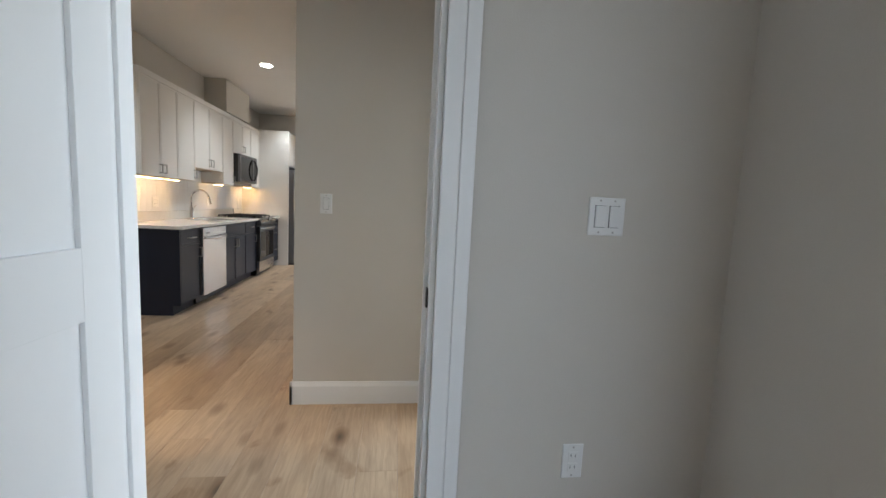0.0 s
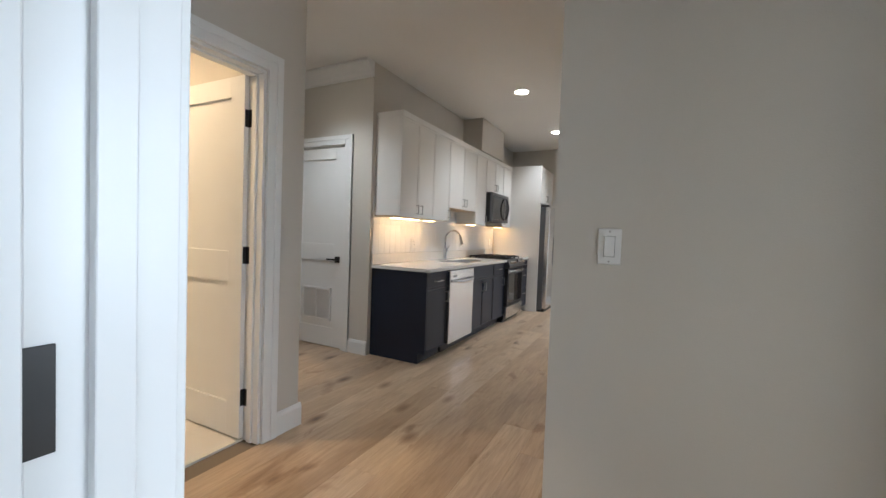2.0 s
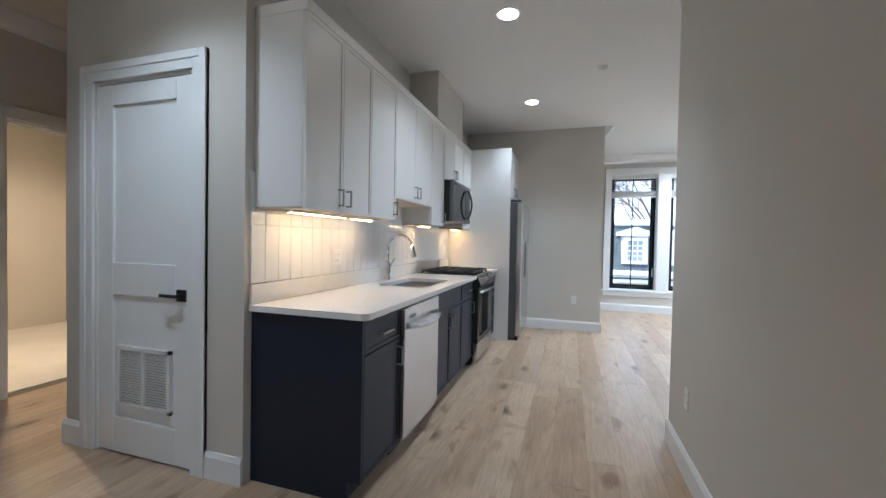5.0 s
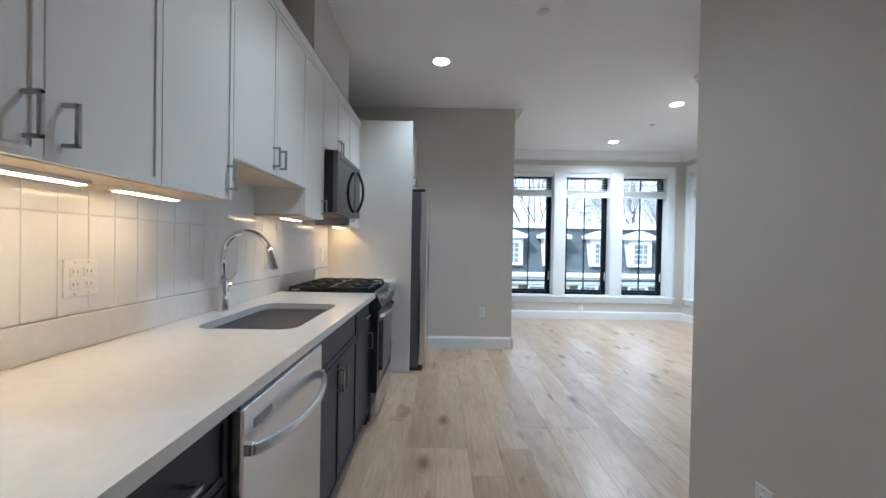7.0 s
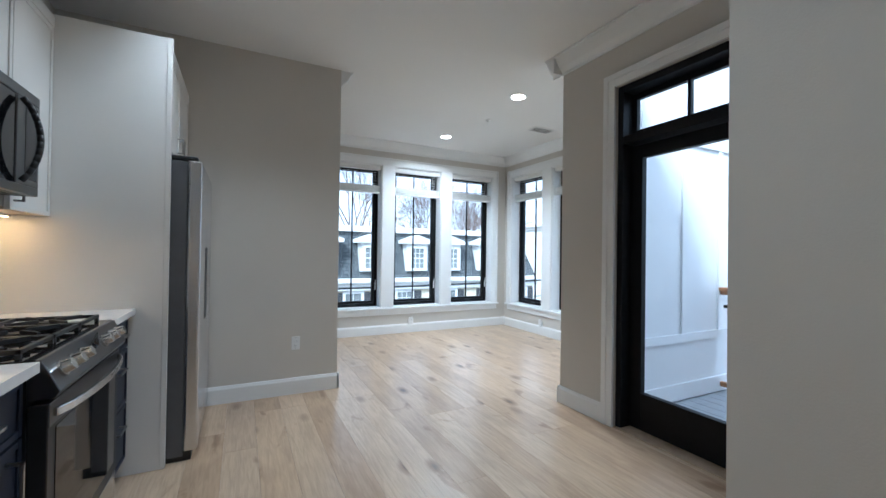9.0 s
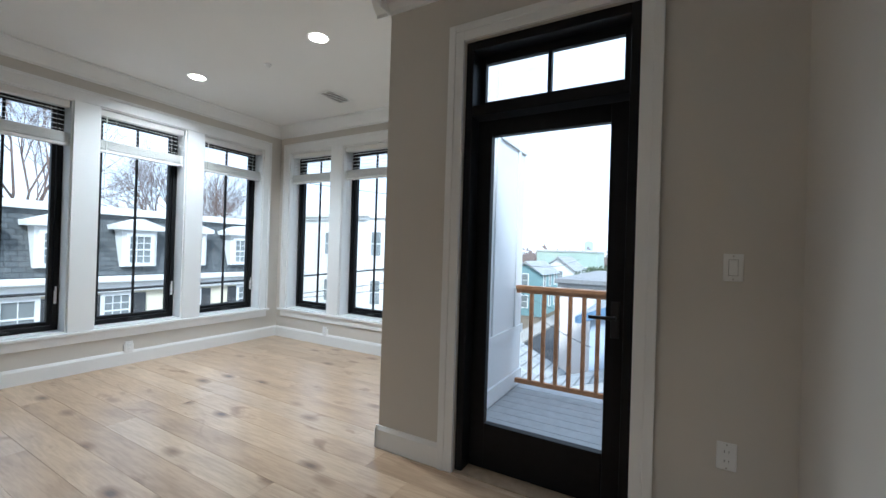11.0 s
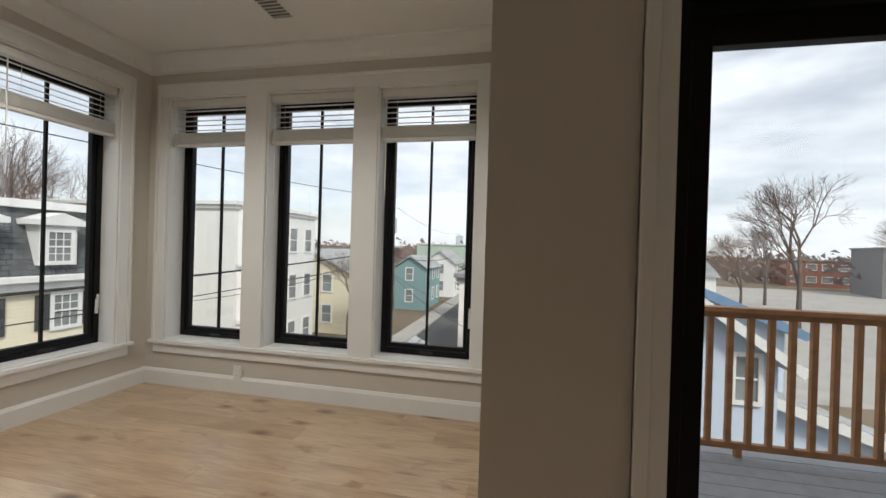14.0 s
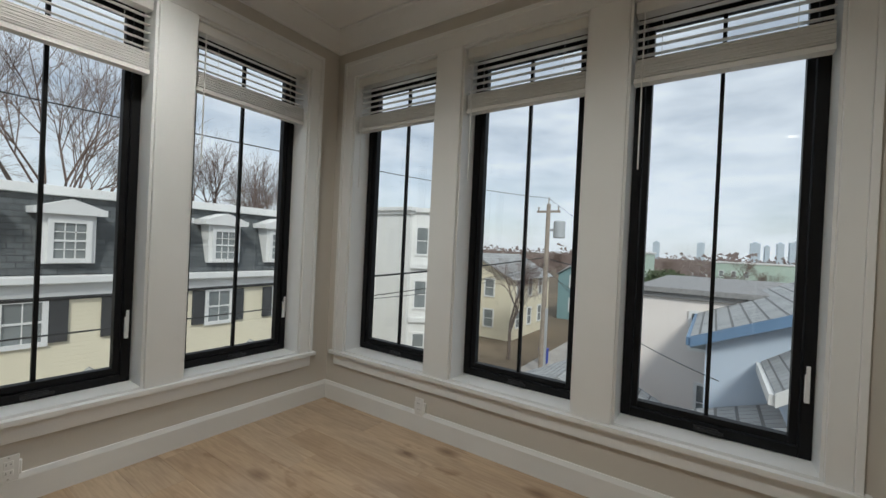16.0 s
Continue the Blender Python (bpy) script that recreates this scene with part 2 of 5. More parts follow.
# ---- the plan ----
H = 2.912                 # ceiling height
XW, XE = -2.70, 2.64      # kitchen's west wall, living room's east wall
YN = 10.357               # living room's north wall
XD = 0.918                 # the balcony door's wall
YS = 7.124                 # living room's south wall, at the pier
YK = 8.25                 # wall behind the refrigerator
XK = -0.715                # its free end
XR, YR = -0.512, 5.072      # wall between kitchen and hall, and its north end
YH = 1.997                # hall's north wall
YB0, YB1 = 0.74, 0.87     # wall with the first doorway
YC = 3.80                 # closet wall
XC = -4.03                # closet's west corner
XB = -2.16                # bathroom wall
YNIB = 2.42              # its north corner
XP = -5.2                 # far bathroom's wall
N_OPEN = [(-0.428, 0.372), (0.570, 1.370), (1.564, 2.364)]
E_OPEN = [(7.386, 8.176), (8.376, 9.166), (9.366, 10.156)]
W0, W1 = 0.400, 2.555     # window openings, from and to

tagged(Builder().box(-8, XD + 0.18, -2.6, 10.657, -0.30, -0.012).box(XD + 0.18, 2.96, 0.76, 4.2, -0.30, -0.012).box(XD + 0.18, 1.26, -2.6, 0.76, -0.30, -0.012).box(XD + 0.18, 2.96, YS - 0.22, 10.657, -0.30, -0.012).done("floor", material("subfloor", (0.2, 0.16, 0.12), 0.8)), "wide plank floor of pale knotty oak", "floor", kind="structure")
tagged(Builder().box(-8, XD + 0.18, -2.6, 10.657, H, H + 0.25).box(XD + 0.18, 2.96, 0.76, 4.2, H, H + 0.25).box(XD + 0.18, 1.26, -2.6, 0.76, H, H + 0.25).box(XD + 0.18, 2.96, YS - 0.22, 10.657, H, H + 0.25).done("ceiling", CEIL), "flat white painted ceiling", "ceiling", kind="structure")


def pierced(a0, a1, opens, z0, z1):
    """Stretches of a wall from a0 to a1 that leave the openings (from, to, bottom, top) free: (from, to, bottom, top)."""
    out, at = [], a0
    for o0, o1, b, t in opens:
        out.append((at, o0, z0, z1))
        if b > z0:
            out.append((o0, o1, z0, b))
        if t < z1:
            out.append((o0, o1, t, z1))
        at = o1
    return out + [(at, a1, z0, z1)]


wall("wall_north", [(a, b, YN, YN + 0.30, c, d) for a, b, c, d in pierced(XW, XE + 0.3, [(*o, W0, W1) for o in N_OPEN], 0, H)])
wall("wall_east", [(XE, XE + 0.30, a, b, c, d) for a, b, c, d in pierced(YS - 0.22, YN, [(*o, W0, W1) for o in E_OPEN], 0, H)])
wall("wall_bay_south", [(XD, XE, YS - 0.22, YS, 0, H)])
wall("wall_balcony", [(XD, XD + 0.18, a, b, c, d) for a, b, c, d in pierced(YR - 0.4, YS - 0.22, [(5.668, 6.583, -0.02, 2.475)], -0.02, H)])
wall("wall_kitchen_north", [(XW, XK, YK, YK + 0.13, 0, H)])
wall("wall_kitchen_west", [(XW - 0.12, XW, YC + 0.12, YN, 0, H)])
wall("wall_chase", [(XW, -2.40, 5.90, 6.82, 2.46, H)])
wall("wall_hall_partition", [(XR, XD, YH, YR, 0, H)])
wall("wall_closet", [(a, b, YC, YC + 0.12, c, d) for a, b, c, d in pierced(XC, XW, [(-3.78, -3.03, 0, 2.13)], 0, H)] + [(XC, XC + 0.12, YC + 0.12, 6.0, 0, H), (XC + 0.12, XW - 0.12, YC + 0.6, YC + 0.7, 0, H)])
wall("wall_bath", [(XB - 0.13, XB, a, b, c, d) for a, b, c, d in pierced(-2.6, YNIB, [(1.345, 2.145, 0, 2.12)], 0, H)])
wall("wall_corridor_south", [(-8, XB - 0.13, YNIB - 0.13, YNIB, 0, H)])
wall("wall_bedroom", [(a, b, YB0, YB1, c, d) for a, b, c, d in pierced(XB, 3.0, [(-0.71, 0.19, 0, 2.09)], 0, H)])
wall("wall_bedroom_east", [(1.145, 1.26, a, b, c, d) for a, b, c, d in pierced(-2.6, YB0, [(-2.5, -0.15, 0.4, 2.5)], 0, H)])
wall("wall_outer", [(a, b, -2.75, -2.6, c, d) for a, b, c, d in [(-8.15, 1.26, -0.3, H + 0.25)]] + [ (-8.15, -8, -2.6, 10.6, 0, H), (-8, XW - 0.12, 6.0, 6.15, 0, H)])
wall("wall_hall_east", [(0.43, 0.55, a, b, c, d) for a, b, c, d in pierced(YB1, YH, [(0.98, 1.80, 0, 2.09)], 0, H)])
wall("wall_side_room", [(0.95, 3.0, 4.0, 4.2, -0.3, H), (2.85, 3.0, 2.9, 4.0, 0, H), (2.85, 3.0, 0.9, 2.9, 0, 0.5), (2.85, 3.0, 0.9, 2.9, 2.5, H)])
wall("wall_far_bath", [(XP - 0.12, XP, a, b, c, d) for a, b, c, d in pierced(YNIB, 6.0, [(4.06, 4.85, 0, 2.12)], 0, H)])

# ---- trim ----
BASE = [(0, 0), (0.017, 0), (0.017, 0.115), (0.012, 0.128), (0.008, 0.14), (0, 0.14)]
CROWN = [(0, 0), (0.012, 0), (0.016, 0.02), (0.05, 0.05), (0.075, 0.09), (0.092, 0.125), (0.11, 0.13), (0.11, 0.143), (0, 0.143)]


def baseboard(a, b):
    o = Builder().prism(BASE, (*a, 0), (*b, 0)).done("baseboard", TRIM)
    return tagged(o, "white painted moulded baseboard", "baseboard", "baseboards", "structure")


def crown(a, b):
    o = Builder().prism(CROWN, (*a, H - 0.144), (*b, H - 0.144)).done("crown_moulding", TRIM)
    return tagged(o, "white painted crown moulding", "crown moulding", "crown mouldings", "structure")


e = 0.017
for a, b in [((XE, YN), (XK - 2, YN)), ((XE, YS), (XE, YN)), ((XD - e, YS), (XE, YS)), ((XD, 6.683), (XD, YS + e)), ((XD, YR), (XD, 5.568)),
             ((XR - e, YR), (XD, YR)), ((XR, YH - e), (XR, YR + e)), ((0.43, YH), (XR - e, YH)), ((XK + e, YK), (-1.86, YK)),
             ((XK, YK + 0.13 + e), (XK, YK - e)), ((-3.87, YC), (XC - e, YC)), ((XW, YC), (-2.94, YC)), ((XC, YC), (XC, 6.0)),
             ((XB, YNIB + e), (XB, 2.245)), ((XP, YNIB), (XB, YNIB)), ((XB, 1.245), (XB, YB1)), ((XP, 3.96), (XP, YNIB)),
             ((3.0, 4.0), (0.95, 4.0)), ((1.145, YB0), (0.285, YB0)), ((1.145, -2.6), (1.145, YB0)), ((XB, YB1), (-0.805, YB1)), ((0.285, YB1), (0.43, YB1))]:
    d = (b[0] - a[0], b[1] - a[1])
    baseboard(a, b)
for a, b in [((XE, YN), (XK - 2, YN)), ((XE, YS), (XE, YN)), ((XD - 0.11, YS), (XE, YS)), ((XD, YR), (XD, YS + 0.11)), ((XR - 0.0, YR), (XD, YR)),
             ((XK, YK + 0.24), (XK, YK)), ((XW, YC), (XC - 0.11, YC)), ((XC, YC), (XC, 6.0)), ((XP, YNIB), (XB, YNIB)), ((XP, 6.0), (XP, YNIB)), ((3.0, 4.0), (0.95, 4.0))]:
    crown(a, b)


def casing(name, axis, at, out, a0, a1, top, width=0.095, thick=0.02, z0=0.0):
    """A stepped casing round an opening a0..a1 in a wall face; axis: the wall runs along x or y; out: +1 or -1."""
    b = Builder()
    for w, t in ((width, thick), (width * 0.45, thick * 0.62)):
        f0, f1 = sorted((at, at + out * (thick if w == width else thick + 0.006)))
        off = 0 if w == width else width - w
        for s0, s1, q0, q1 in ((a0 - off - w, a0 - off, z0, top + off + w), (a1 + off, a1 + off + w, z0, top + off + w), (a0 - off, a1 + off, top + off, top + off + w)):
            if axis == "x":
                b.box(s0, s1, f0, f1, q0, q1)
            else:
                b.box(f0, f1, s0, s1, q0, q1)
    return tagged(b.done(name, TRIM, bevel=0.003), "white painted door casing", "trim", "casings", "structure")


def lining(name, axis, w0, w1, a0, a1, top, thick=0.018, stop=True):
    b = Builder()
    m = (w0 + w1) / 2
    strips = [(w0, w1, thick)] + ([(m - 0.018, m + 0.018, thick + 0.012)] if stop else [])
    for f0, f1, t in strips:
        for s0, s1, q0, q1 in ((a0, a0 + t, 0, top), (a1 - t, a1, 0, top), (a0 + t, a1 - t, top - t, top)):
            if axis == "x":
                b.box(s0, s1, f0, f1, q0, q1)
            else:
                b.box(f0, f1, s0, s1, q0, q1)
    return tagged(b.done(name, TRIM, bevel=0.002), "white painted door jamb with stop", "door frame", "door frames", "structure")


casing("casing_bedroom_hall", "x", YB1, 1, -0.71, 0.19, 2.09)
casing("casing_bedroom_inside", "x", YB0, -1, -0.71, 0.19, 2.09)
lining("door_frame_bedroom", "x", YB0, YB1, -0.71, 0.19, 2.09)
casing("casing_bath", "y", XB, 1, 1.345, 2.145, 2.12)
lining("door_frame_bath", "y", XB - 0.13, XB, 1.345, 2.145, 2.12)
casing("casing_closet", "x", YC, -1, -3.78, -3.03, 2.13)
lining("door_frame_closet", "x", YC, YC + 0.12, -3.78, -3.03, 2.13, stop=False)
casing("casing_side_room", "y", 0.43, -1, 0.98, 1.80, 2.09)
lining("door_frame_side_room", "y", 0.43, 0.55, 0.98, 1.80, 2.09)
casing("casing_far_bath", "y", XP, 1, 4.06, 4.85, 2.12)
lining("door_frame_far_bath", "y", XP - 0.12, XP, 4.06, 4.85, 2.12)
casing("casing_balcony", "y", XD, -1, 5.668, 6.583, 2.475)


# ---- panelled doors ----
def lever(parent, x, z, side):
    b = Builder().box(x - 0.032, x + 0.032, *sorted((side * 0.0175, side * 0.028)), z - 0.032, z + 0.032)
    b.tube((x, side * 0.02, z), (x, side * 0.062, z), 0.011)
    b.box(x - 0.11, x + 0.013, *sorted((side * 0.05, side * 0.066)), z - 0.009, z + 0.009)
    b.done("handle", BLACK, parent, bevel=0.003, label="square black lever handle")


def panel_door(width, height, label, grille=False, handle_z=0.93):
    """Two-panel door; hinge at the origin, leaf along +x, faces at +-y."""
    d = thing("door", (0, 0, 0), label, "door", "panelled doors")
    t, s = 0.0175, 0.115
    rails = ((0, 0.2), (0.91, 1.09), (height - s, height))
    b = Builder()
    b.box(0, s, -t, t, 0, height).box(width - s, width, -t, t, 0, height)
    for r0, r1 in rails:
        b.box(s, width - s, -t, t, r0, r1)
    b.done("stile_frame", TRIM, d, bevel=0.0015)
    b = Builder()
    for (_, lo), (hi, _) in zip(rails, rails[1:]):
        b.box(s - 0.002, width - s + 0.002, -t + 0.013, t - 0.013, lo - 0.002, hi + 0.002)
    b.done("panel", TRIM, d)
    for z in (0.24, 1.07, height - 0.24):
        b = Builder()
        b.tube((0, -t - 0.006, z - 0.05), (0, -t - 0.006, z + 0.05), 0.007)
        b.box(-0.001, 0.022, -t - 0.003, -t + 0.03, z - 0.05, z + 0.05).box(-0.03, 0.003, -t - 0.003, -t + 0.0005, z - 0.048, z + 0.048)
        b.done("hinge", BLACK, d, bevel=0.002, label="black butt hinge")
    lever(d, width - 0.065, handle_z, 1)
    lever(d, width - 0.065, handle_z, -1)
    if grille:
        b = Builder()
        g0, g1, z0, z1 = 0.155, 0.565, 0.27, 0.62
        for q in ((g0, g1, z0, z0 + 0.02), (g0, g1, z1 - 0.02, z1), (g0, g0 + 0.02, z0, z1), (g1 - 0.02, g1, z0, z1), (0.353, 0.367, z0, z1)):
            b.box(q[0], q[1], t - 0.012, t + 0.009, q[2], q[3])
        for k in range(21):
            z = z0 + 0.028 + k * 0.0148
            b.box(g0 + 0.01, g1 - 0.01, -0.0085, 0.0085, -0.001, 0.001, Matrix.Translation((0, t + 0.001, z)) @ pose(0, 0, 0, 62))
        b.done("grille", PLASTIC, d, label="white louvred air grille")
        # dark sheet over the door panel paints the shade between the louvres
        Builder().box(g0 + 0.01, g1 - 0.01, t - 0.0095, t - 0.0085, z0 + 0.01, z1 - 0.01).done("grille_shade", DARKHOLE, d)
    return d


first = panel_door(0.86, 2.06, "open white two-panel door with black hinges")
first.matrix_world = pose(-0.687, YB0 - 0.005, 0.012, 0, 0, -91)
for z in (0.24, 1.07, 1.82):
    Builder().box(-0.027, -0.003, -0.0056, -0.0022, z - 0.05, z + 0.05).done("hinge_leaf", BLACK, first, bevel=0.001, label="black hinge leaf on the jamb")
bath_door = panel_door(0.75, 2.09, 'open white two-panel bathroom door, black lever')
bath_door.matrix_world = pose(XB - 0.125, 2.117, 0.012, 0, 0, 181)
for z in (0.24, 1.07, 1.85):
    Builder().box(-0.044, -0.002, -0.0125, -0.0078, z - 0.05, z + 0.05).done("hinge_leaf", BLACK, bath_door, bevel=0.001, label="black hinge leaf on the jamb")
closet_door = panel_door(0.71, 2.10, "closed white closet door with louvred grille", True)
closet_door.matrix_world = pose(-3.76, YC + 0.022, 0.01) @ Matrix.Diagonal((1, -1, 1, 1))


def strike(at, axis):
    b = Builder()
    if axis == "x":
        b.box(at[0] - 0.004, at[0] + 0.002, at[1] - 0.014, at[1] + 0.014, at[2] - 0.03, at[2] + 0.03)
    else:
        b.box(at[0] - 0.022, at[0] + 0.022, at[1] - 0.004, at[1] + 0.002, at[2] - 0.03, at[2] + 0.03)
    tagged(b.done("strike_plate", BLACK, bevel=0.004), "black strike plate on a white door jamb", "strike plate", "strike plates")


strike((0.170, 0.768, 0.965), "x")
strike((0.47, 1.782, 0.985), "y")


# ---- windows ----
def blind(w, parent):
    """Raised blind that hangs from the opening's head; x across, centred; -y into the room."""
    b = Builder().box(-w / 2 + 0.006, w / 2 - 0.006, -0.035, 0.035, -0.062, -0.002)
    b.done("headrail", BLIND, parent, bevel=0.004)
    b = Builder()
    for k in range(5):
        b.box(-w / 2 + 0.012, w / 2 - 0.012, -0.025, 0.025, -0.0015, 0.0015, Matrix.Translation((0, 0, -0.095 - k * 0.043)) @ pose(0, 0, 0, 11))
    b.done("slat", BLIND, parent)
    b = Builder()
    for k in range(16):
        j = 0.003 * math.sin(k * 2.3)
        b.box(-w / 2 + 0.012, w / 2 - 0.012, -0.026 + j, 0.026 + j, -0.297 - k * 0.0056, -0.2935 - k * 0.0056)
    b.box(-w / 2 + 0.010, w / 2 - 0.010, -0.028, 0.028, -0.412, -0.388)
    b.done("slat_stack", BLIND, parent)
    for x in (-w * 0.33, w * 0.33):
        Builder().tube((x, -0.029, -0.05), (x, -0.029, -0.40), 0.0012, sides=6).done("cord", BLIND, parent)
    Builder().tube((-w / 2 + 0.05, -0.04, -0.06), (-w / 2 + 0.05, -0.04, -0.85), 0.004, sides=6).done("wand", BLIND, parent)


def casement(w):
    """Black casement with its reveal boards and muntins; origin at the opening's bottom centre on the wall's inner face."""
    h = W1 - W0
    win = thing("window", (0, 0, 0), "black framed casement window with white reveal", "window", "living room windows")
    win["kind"] = "structure"
    b = Builder()
    for s in (-1, 1):
        b.box(*sorted((s * w / 2, s * (w / 2 - 0.012))), 0.0, 0.18, 0, h)
    b.box(-w / 2 + 0.012, w / 2 - 0.012, 0, 0.18, h - 0.012, h).box(-w / 2 + 0.012, w / 2 - 0.012, 0, 0.18, 0, 0.012)
    b.done("reveal", TRIM, win)
    y0, y1 = 0.155, 0.225
    b = Builder()
    f = 0.045
    i0 = w / 2 - 0.012
    for q in ((-i0, -i0 + f, 0.012, h - 0.012), (i0 - f, i0, 0.012, h - 0.012), (-i0 + f, i0 - f, 0.012, 0.012 + f), (-i0 + f, i0 - f, h - 0.012 - f, h - 0.012)):
        b.box(q[0], q[1], y0, y1, q[2], q[3])
    b.done("frame", FRAME, win, bevel=0.004)
    b = Builder()
    g = i0 - f
    s = 0.034
    for q in ((-g + 0.004, -g + s, 0.062, h - 0.062), (g - s, g - 0.004, 0.062, h - 0.062), (-g + s, g - s, 0.062, 0.062 + s), (-g + s, g - s, h - 0.062 - s, h - 0.062)):
        b.box(q[0], q[1], y0 + 0.012, y1 - 0.01, q[2], q[3])
    b.done("sash", FRAME, win, bevel=0.003)
    b = Builder().box(-0.009, 0.009, y0 + 0.028, y1 - 0.02, 0.08, h - 0.08)
    b.done("muntin", FRAME, win)
    pane = Builder().box(-g + s - 0.003, g - s + 0.003, y0 + 0.036, y0 + 0.040, 0.062 + s - 0.003, h - 0.062 - s + 0.003).done("pane", GLASS, win)
    pane.visible_shadow = False
    b = Builder().box(i0 - 0.036, i0 - 0.018, y0 - 0.014, y0 + 0.002, 0.26, 0.38).box(i0 - 0.034, i0 - 0.020, y0 - 0.022, y0 - 0.012, 0.30, 0.42)
    b.done("latch", PLASTIC, win, bevel=0.002, label="small grey sash latch")
    b = Builder().box(-0.05, 0.05, y0 - 0.012, y0, 0.025, 0.05).box(-0.03, 0.07, y0 - 0.022, y0 - 0.012, 0.028, 0.044)
    b.done("crank", BLACK, win, bevel=0.003)
    bl = thing("blind", (0, 0, 0), "raised white slatted blind in a window head", "blind", "window blinds")
    blind(w - 0.024, bl)
    return win, bl


win, bl = casement(0.80)
first_window = True
for axis, opens in (("x", N_OPEN), ("y", E_OPEN)):
    for o0, o1 in opens:
        mid, sx = (o0 + o1) / 2, (o1 - o0) / 0.80
        m = pose(mid, YN, W0) if axis == "x" else pose(XE, mid, W0, 0, 0, -90)
        bm_ = m @ pose(0, 0.055, W1 - W0 - 0.012)
        if first_window:
            win.matrix_world, bl.matrix_world, first_window = m, bm_, False
            win.scale = bl.scale = (sx, 1, 1)
        else:
            w2, b2 = copy_thing(win, m), copy_thing(bl, bm_)
            w2.scale = b2.scale = (sx, 1, 1)


def window_trim(axis, at, out, opens):
    b = Builder()
    lo, hi = opens[0][0] - 0.1, opens[-1][1] + 0.1
    t = 0.02

    def put(a0, a1, z0, z1, th=t):
        f0, f1 = sorted((at, at + out * th))
        if axis == "x":
            b.box(a0, a1, f0, f1, z0, z1)
        else:
            b.box(f0, f1, a0, a1, z0, z1)
    put(lo, hi, W1, W1 + 0.11)
    put(lo - 0.008, lo + 0.018, W0 - 0.002, W1 + 0.118, 0.03)
    put(hi - 0.018, hi + 0.008, W0 - 0.002, W1 + 0.118, 0.03)
    put(lo + 0.018, hi - 0.018, W1 + 0.092, W1 + 0.118, 0.03)
    edges = [lo + 0.018] + [v for o in opens for v in o] + [hi - 0.018]
    for a0, a1 in zip(edges[::2], edges[1::2]):
        put(a0, a1, W0, W1)
    put(lo - 0.035, hi + 0.035, W0 - 0.028, W0, 0.042)
    put(lo, hi, W0 - 0.11, W0 - 0.03, 0.018)
    tagged(b.done("window_trim", TRIM, bevel=0.003), "white painted window casing with sill and apron", "window trim", "window trims", "structure")


window_trim("x", YN, -1, N_OPEN)
window_trim("y", XE, -1, E_OPEN)


# ---- balcony door with transom ----
bd = thing("balcony_door", (XD, 6.1255, -0.02), "closed black glazed balcony door with transom", "door")
bd["kind"] = "structure"
b = Builder()
lo, hi, top = -0.4575, 0.4575, 2.495
for q in ((lo, lo + 0.045, 0, top), (hi - 0.045, hi, 0, top), (lo + 0.045, hi - 0.045, top - 0.05, top), (lo + 0.045, hi - 0.045, 2.065, 2.125)):
    b.box(0.02, 0.178, q[0], q[1], q[2], q[3])
b.done("frame", FRAME, bd, bevel=0.004)
b = Builder()
for q in ((lo + 0.047, lo + 0.135, 0.03, 2.06), (hi - 0.135, hi - 0.047, 0.03, 2.06), (lo + 0.135, hi - 0.135, 0.03, 0.29), (lo + 0.135, hi - 0.135, 1.965, 2.06)):
    b.box(0.112, 0.160, q[0], q[1], q[2], q[3])
b.done("leaf", FRAME, bd, bevel=0.004)
b = Builder()
for q in ((lo + 0.047, lo + 0.08, 2.128, 2.443), (hi - 0.08, hi - 0.047, 2.128, 2.443), (lo + 0.08, hi - 0.08, 2.128, 2.175), (lo + 0.08, hi - 0.08, 2.40, 2.443), (-0.011, 0.011, 2.175, 2.40)):
    b.box(0.122, 0.158, q[0], q[1], q[2], q[3])
b.done("transom_sash", FRAME, bd, bevel=0.003)
for nm, q in (("pane", (lo + 0.131, hi - 0.131, 0.285, 1.97)), ("transom_pane", (lo + 0.076, hi - 0.076, 2.17, 2.405))):
    p = Builder().box(0.132, 0.138, *q).done(nm, GLASS, bd)
    p.visible_shadow = False
b = Builder().box(-0.002, 0.20, lo, hi, 0.0, 0.028)
b.done("threshold", material("oak_threshold", (0.36, 0.27, 0.18), 0.5, vary=0.15, scale=20), bd, bevel=0.004, label="pale oak threshold")
Builder().box(0.103, 0.113, lo + 0.07, lo + 0.11, 0.88, 1.06).done("lock_plate", BLACK, bd, bevel=0.003)
b = Builder().tube((0.109, lo + 0.09, 0.98), (0.067, lo + 0.09, 0.98), 0.009).box(0.059, 0.073, lo + 0.082, lo + 0.21, 0.972, 0.989)
b.done("handle", BLACK, bd, bevel=0.003, label="slim black lever handle")

# ---- kitchen ----
Y0 = 3.85


def bar_pull(parent, a, b, out):
    """A square bar pull between a and b that stands off by out."""
    a, b, o = Vector(a), Vector(b), Vector(out)
    m = Builder()
    r = 0.0045
    for p in (a, b):
        q = p + o
        m.box(min(p.x, q.x) - r, max(p.x, q.x) + r, min(p.y, q.y) - r, max(p.y, q.y) + r, min(p.z, q.z) - r, max(p.z, q.z) + r)
    p, q = a + o, b + o
    m.box(min(p.x, q.x) - r, max(p.x, q.x) + r, min(p.y, q.y) - r, max(p.y, q.y) + r, min(p.z, q.z) - r, max(p.z, q.z) + r)
    return m.done("handle", NICKEL, parent, bevel=0.001, label="brushed nickel bar pull")


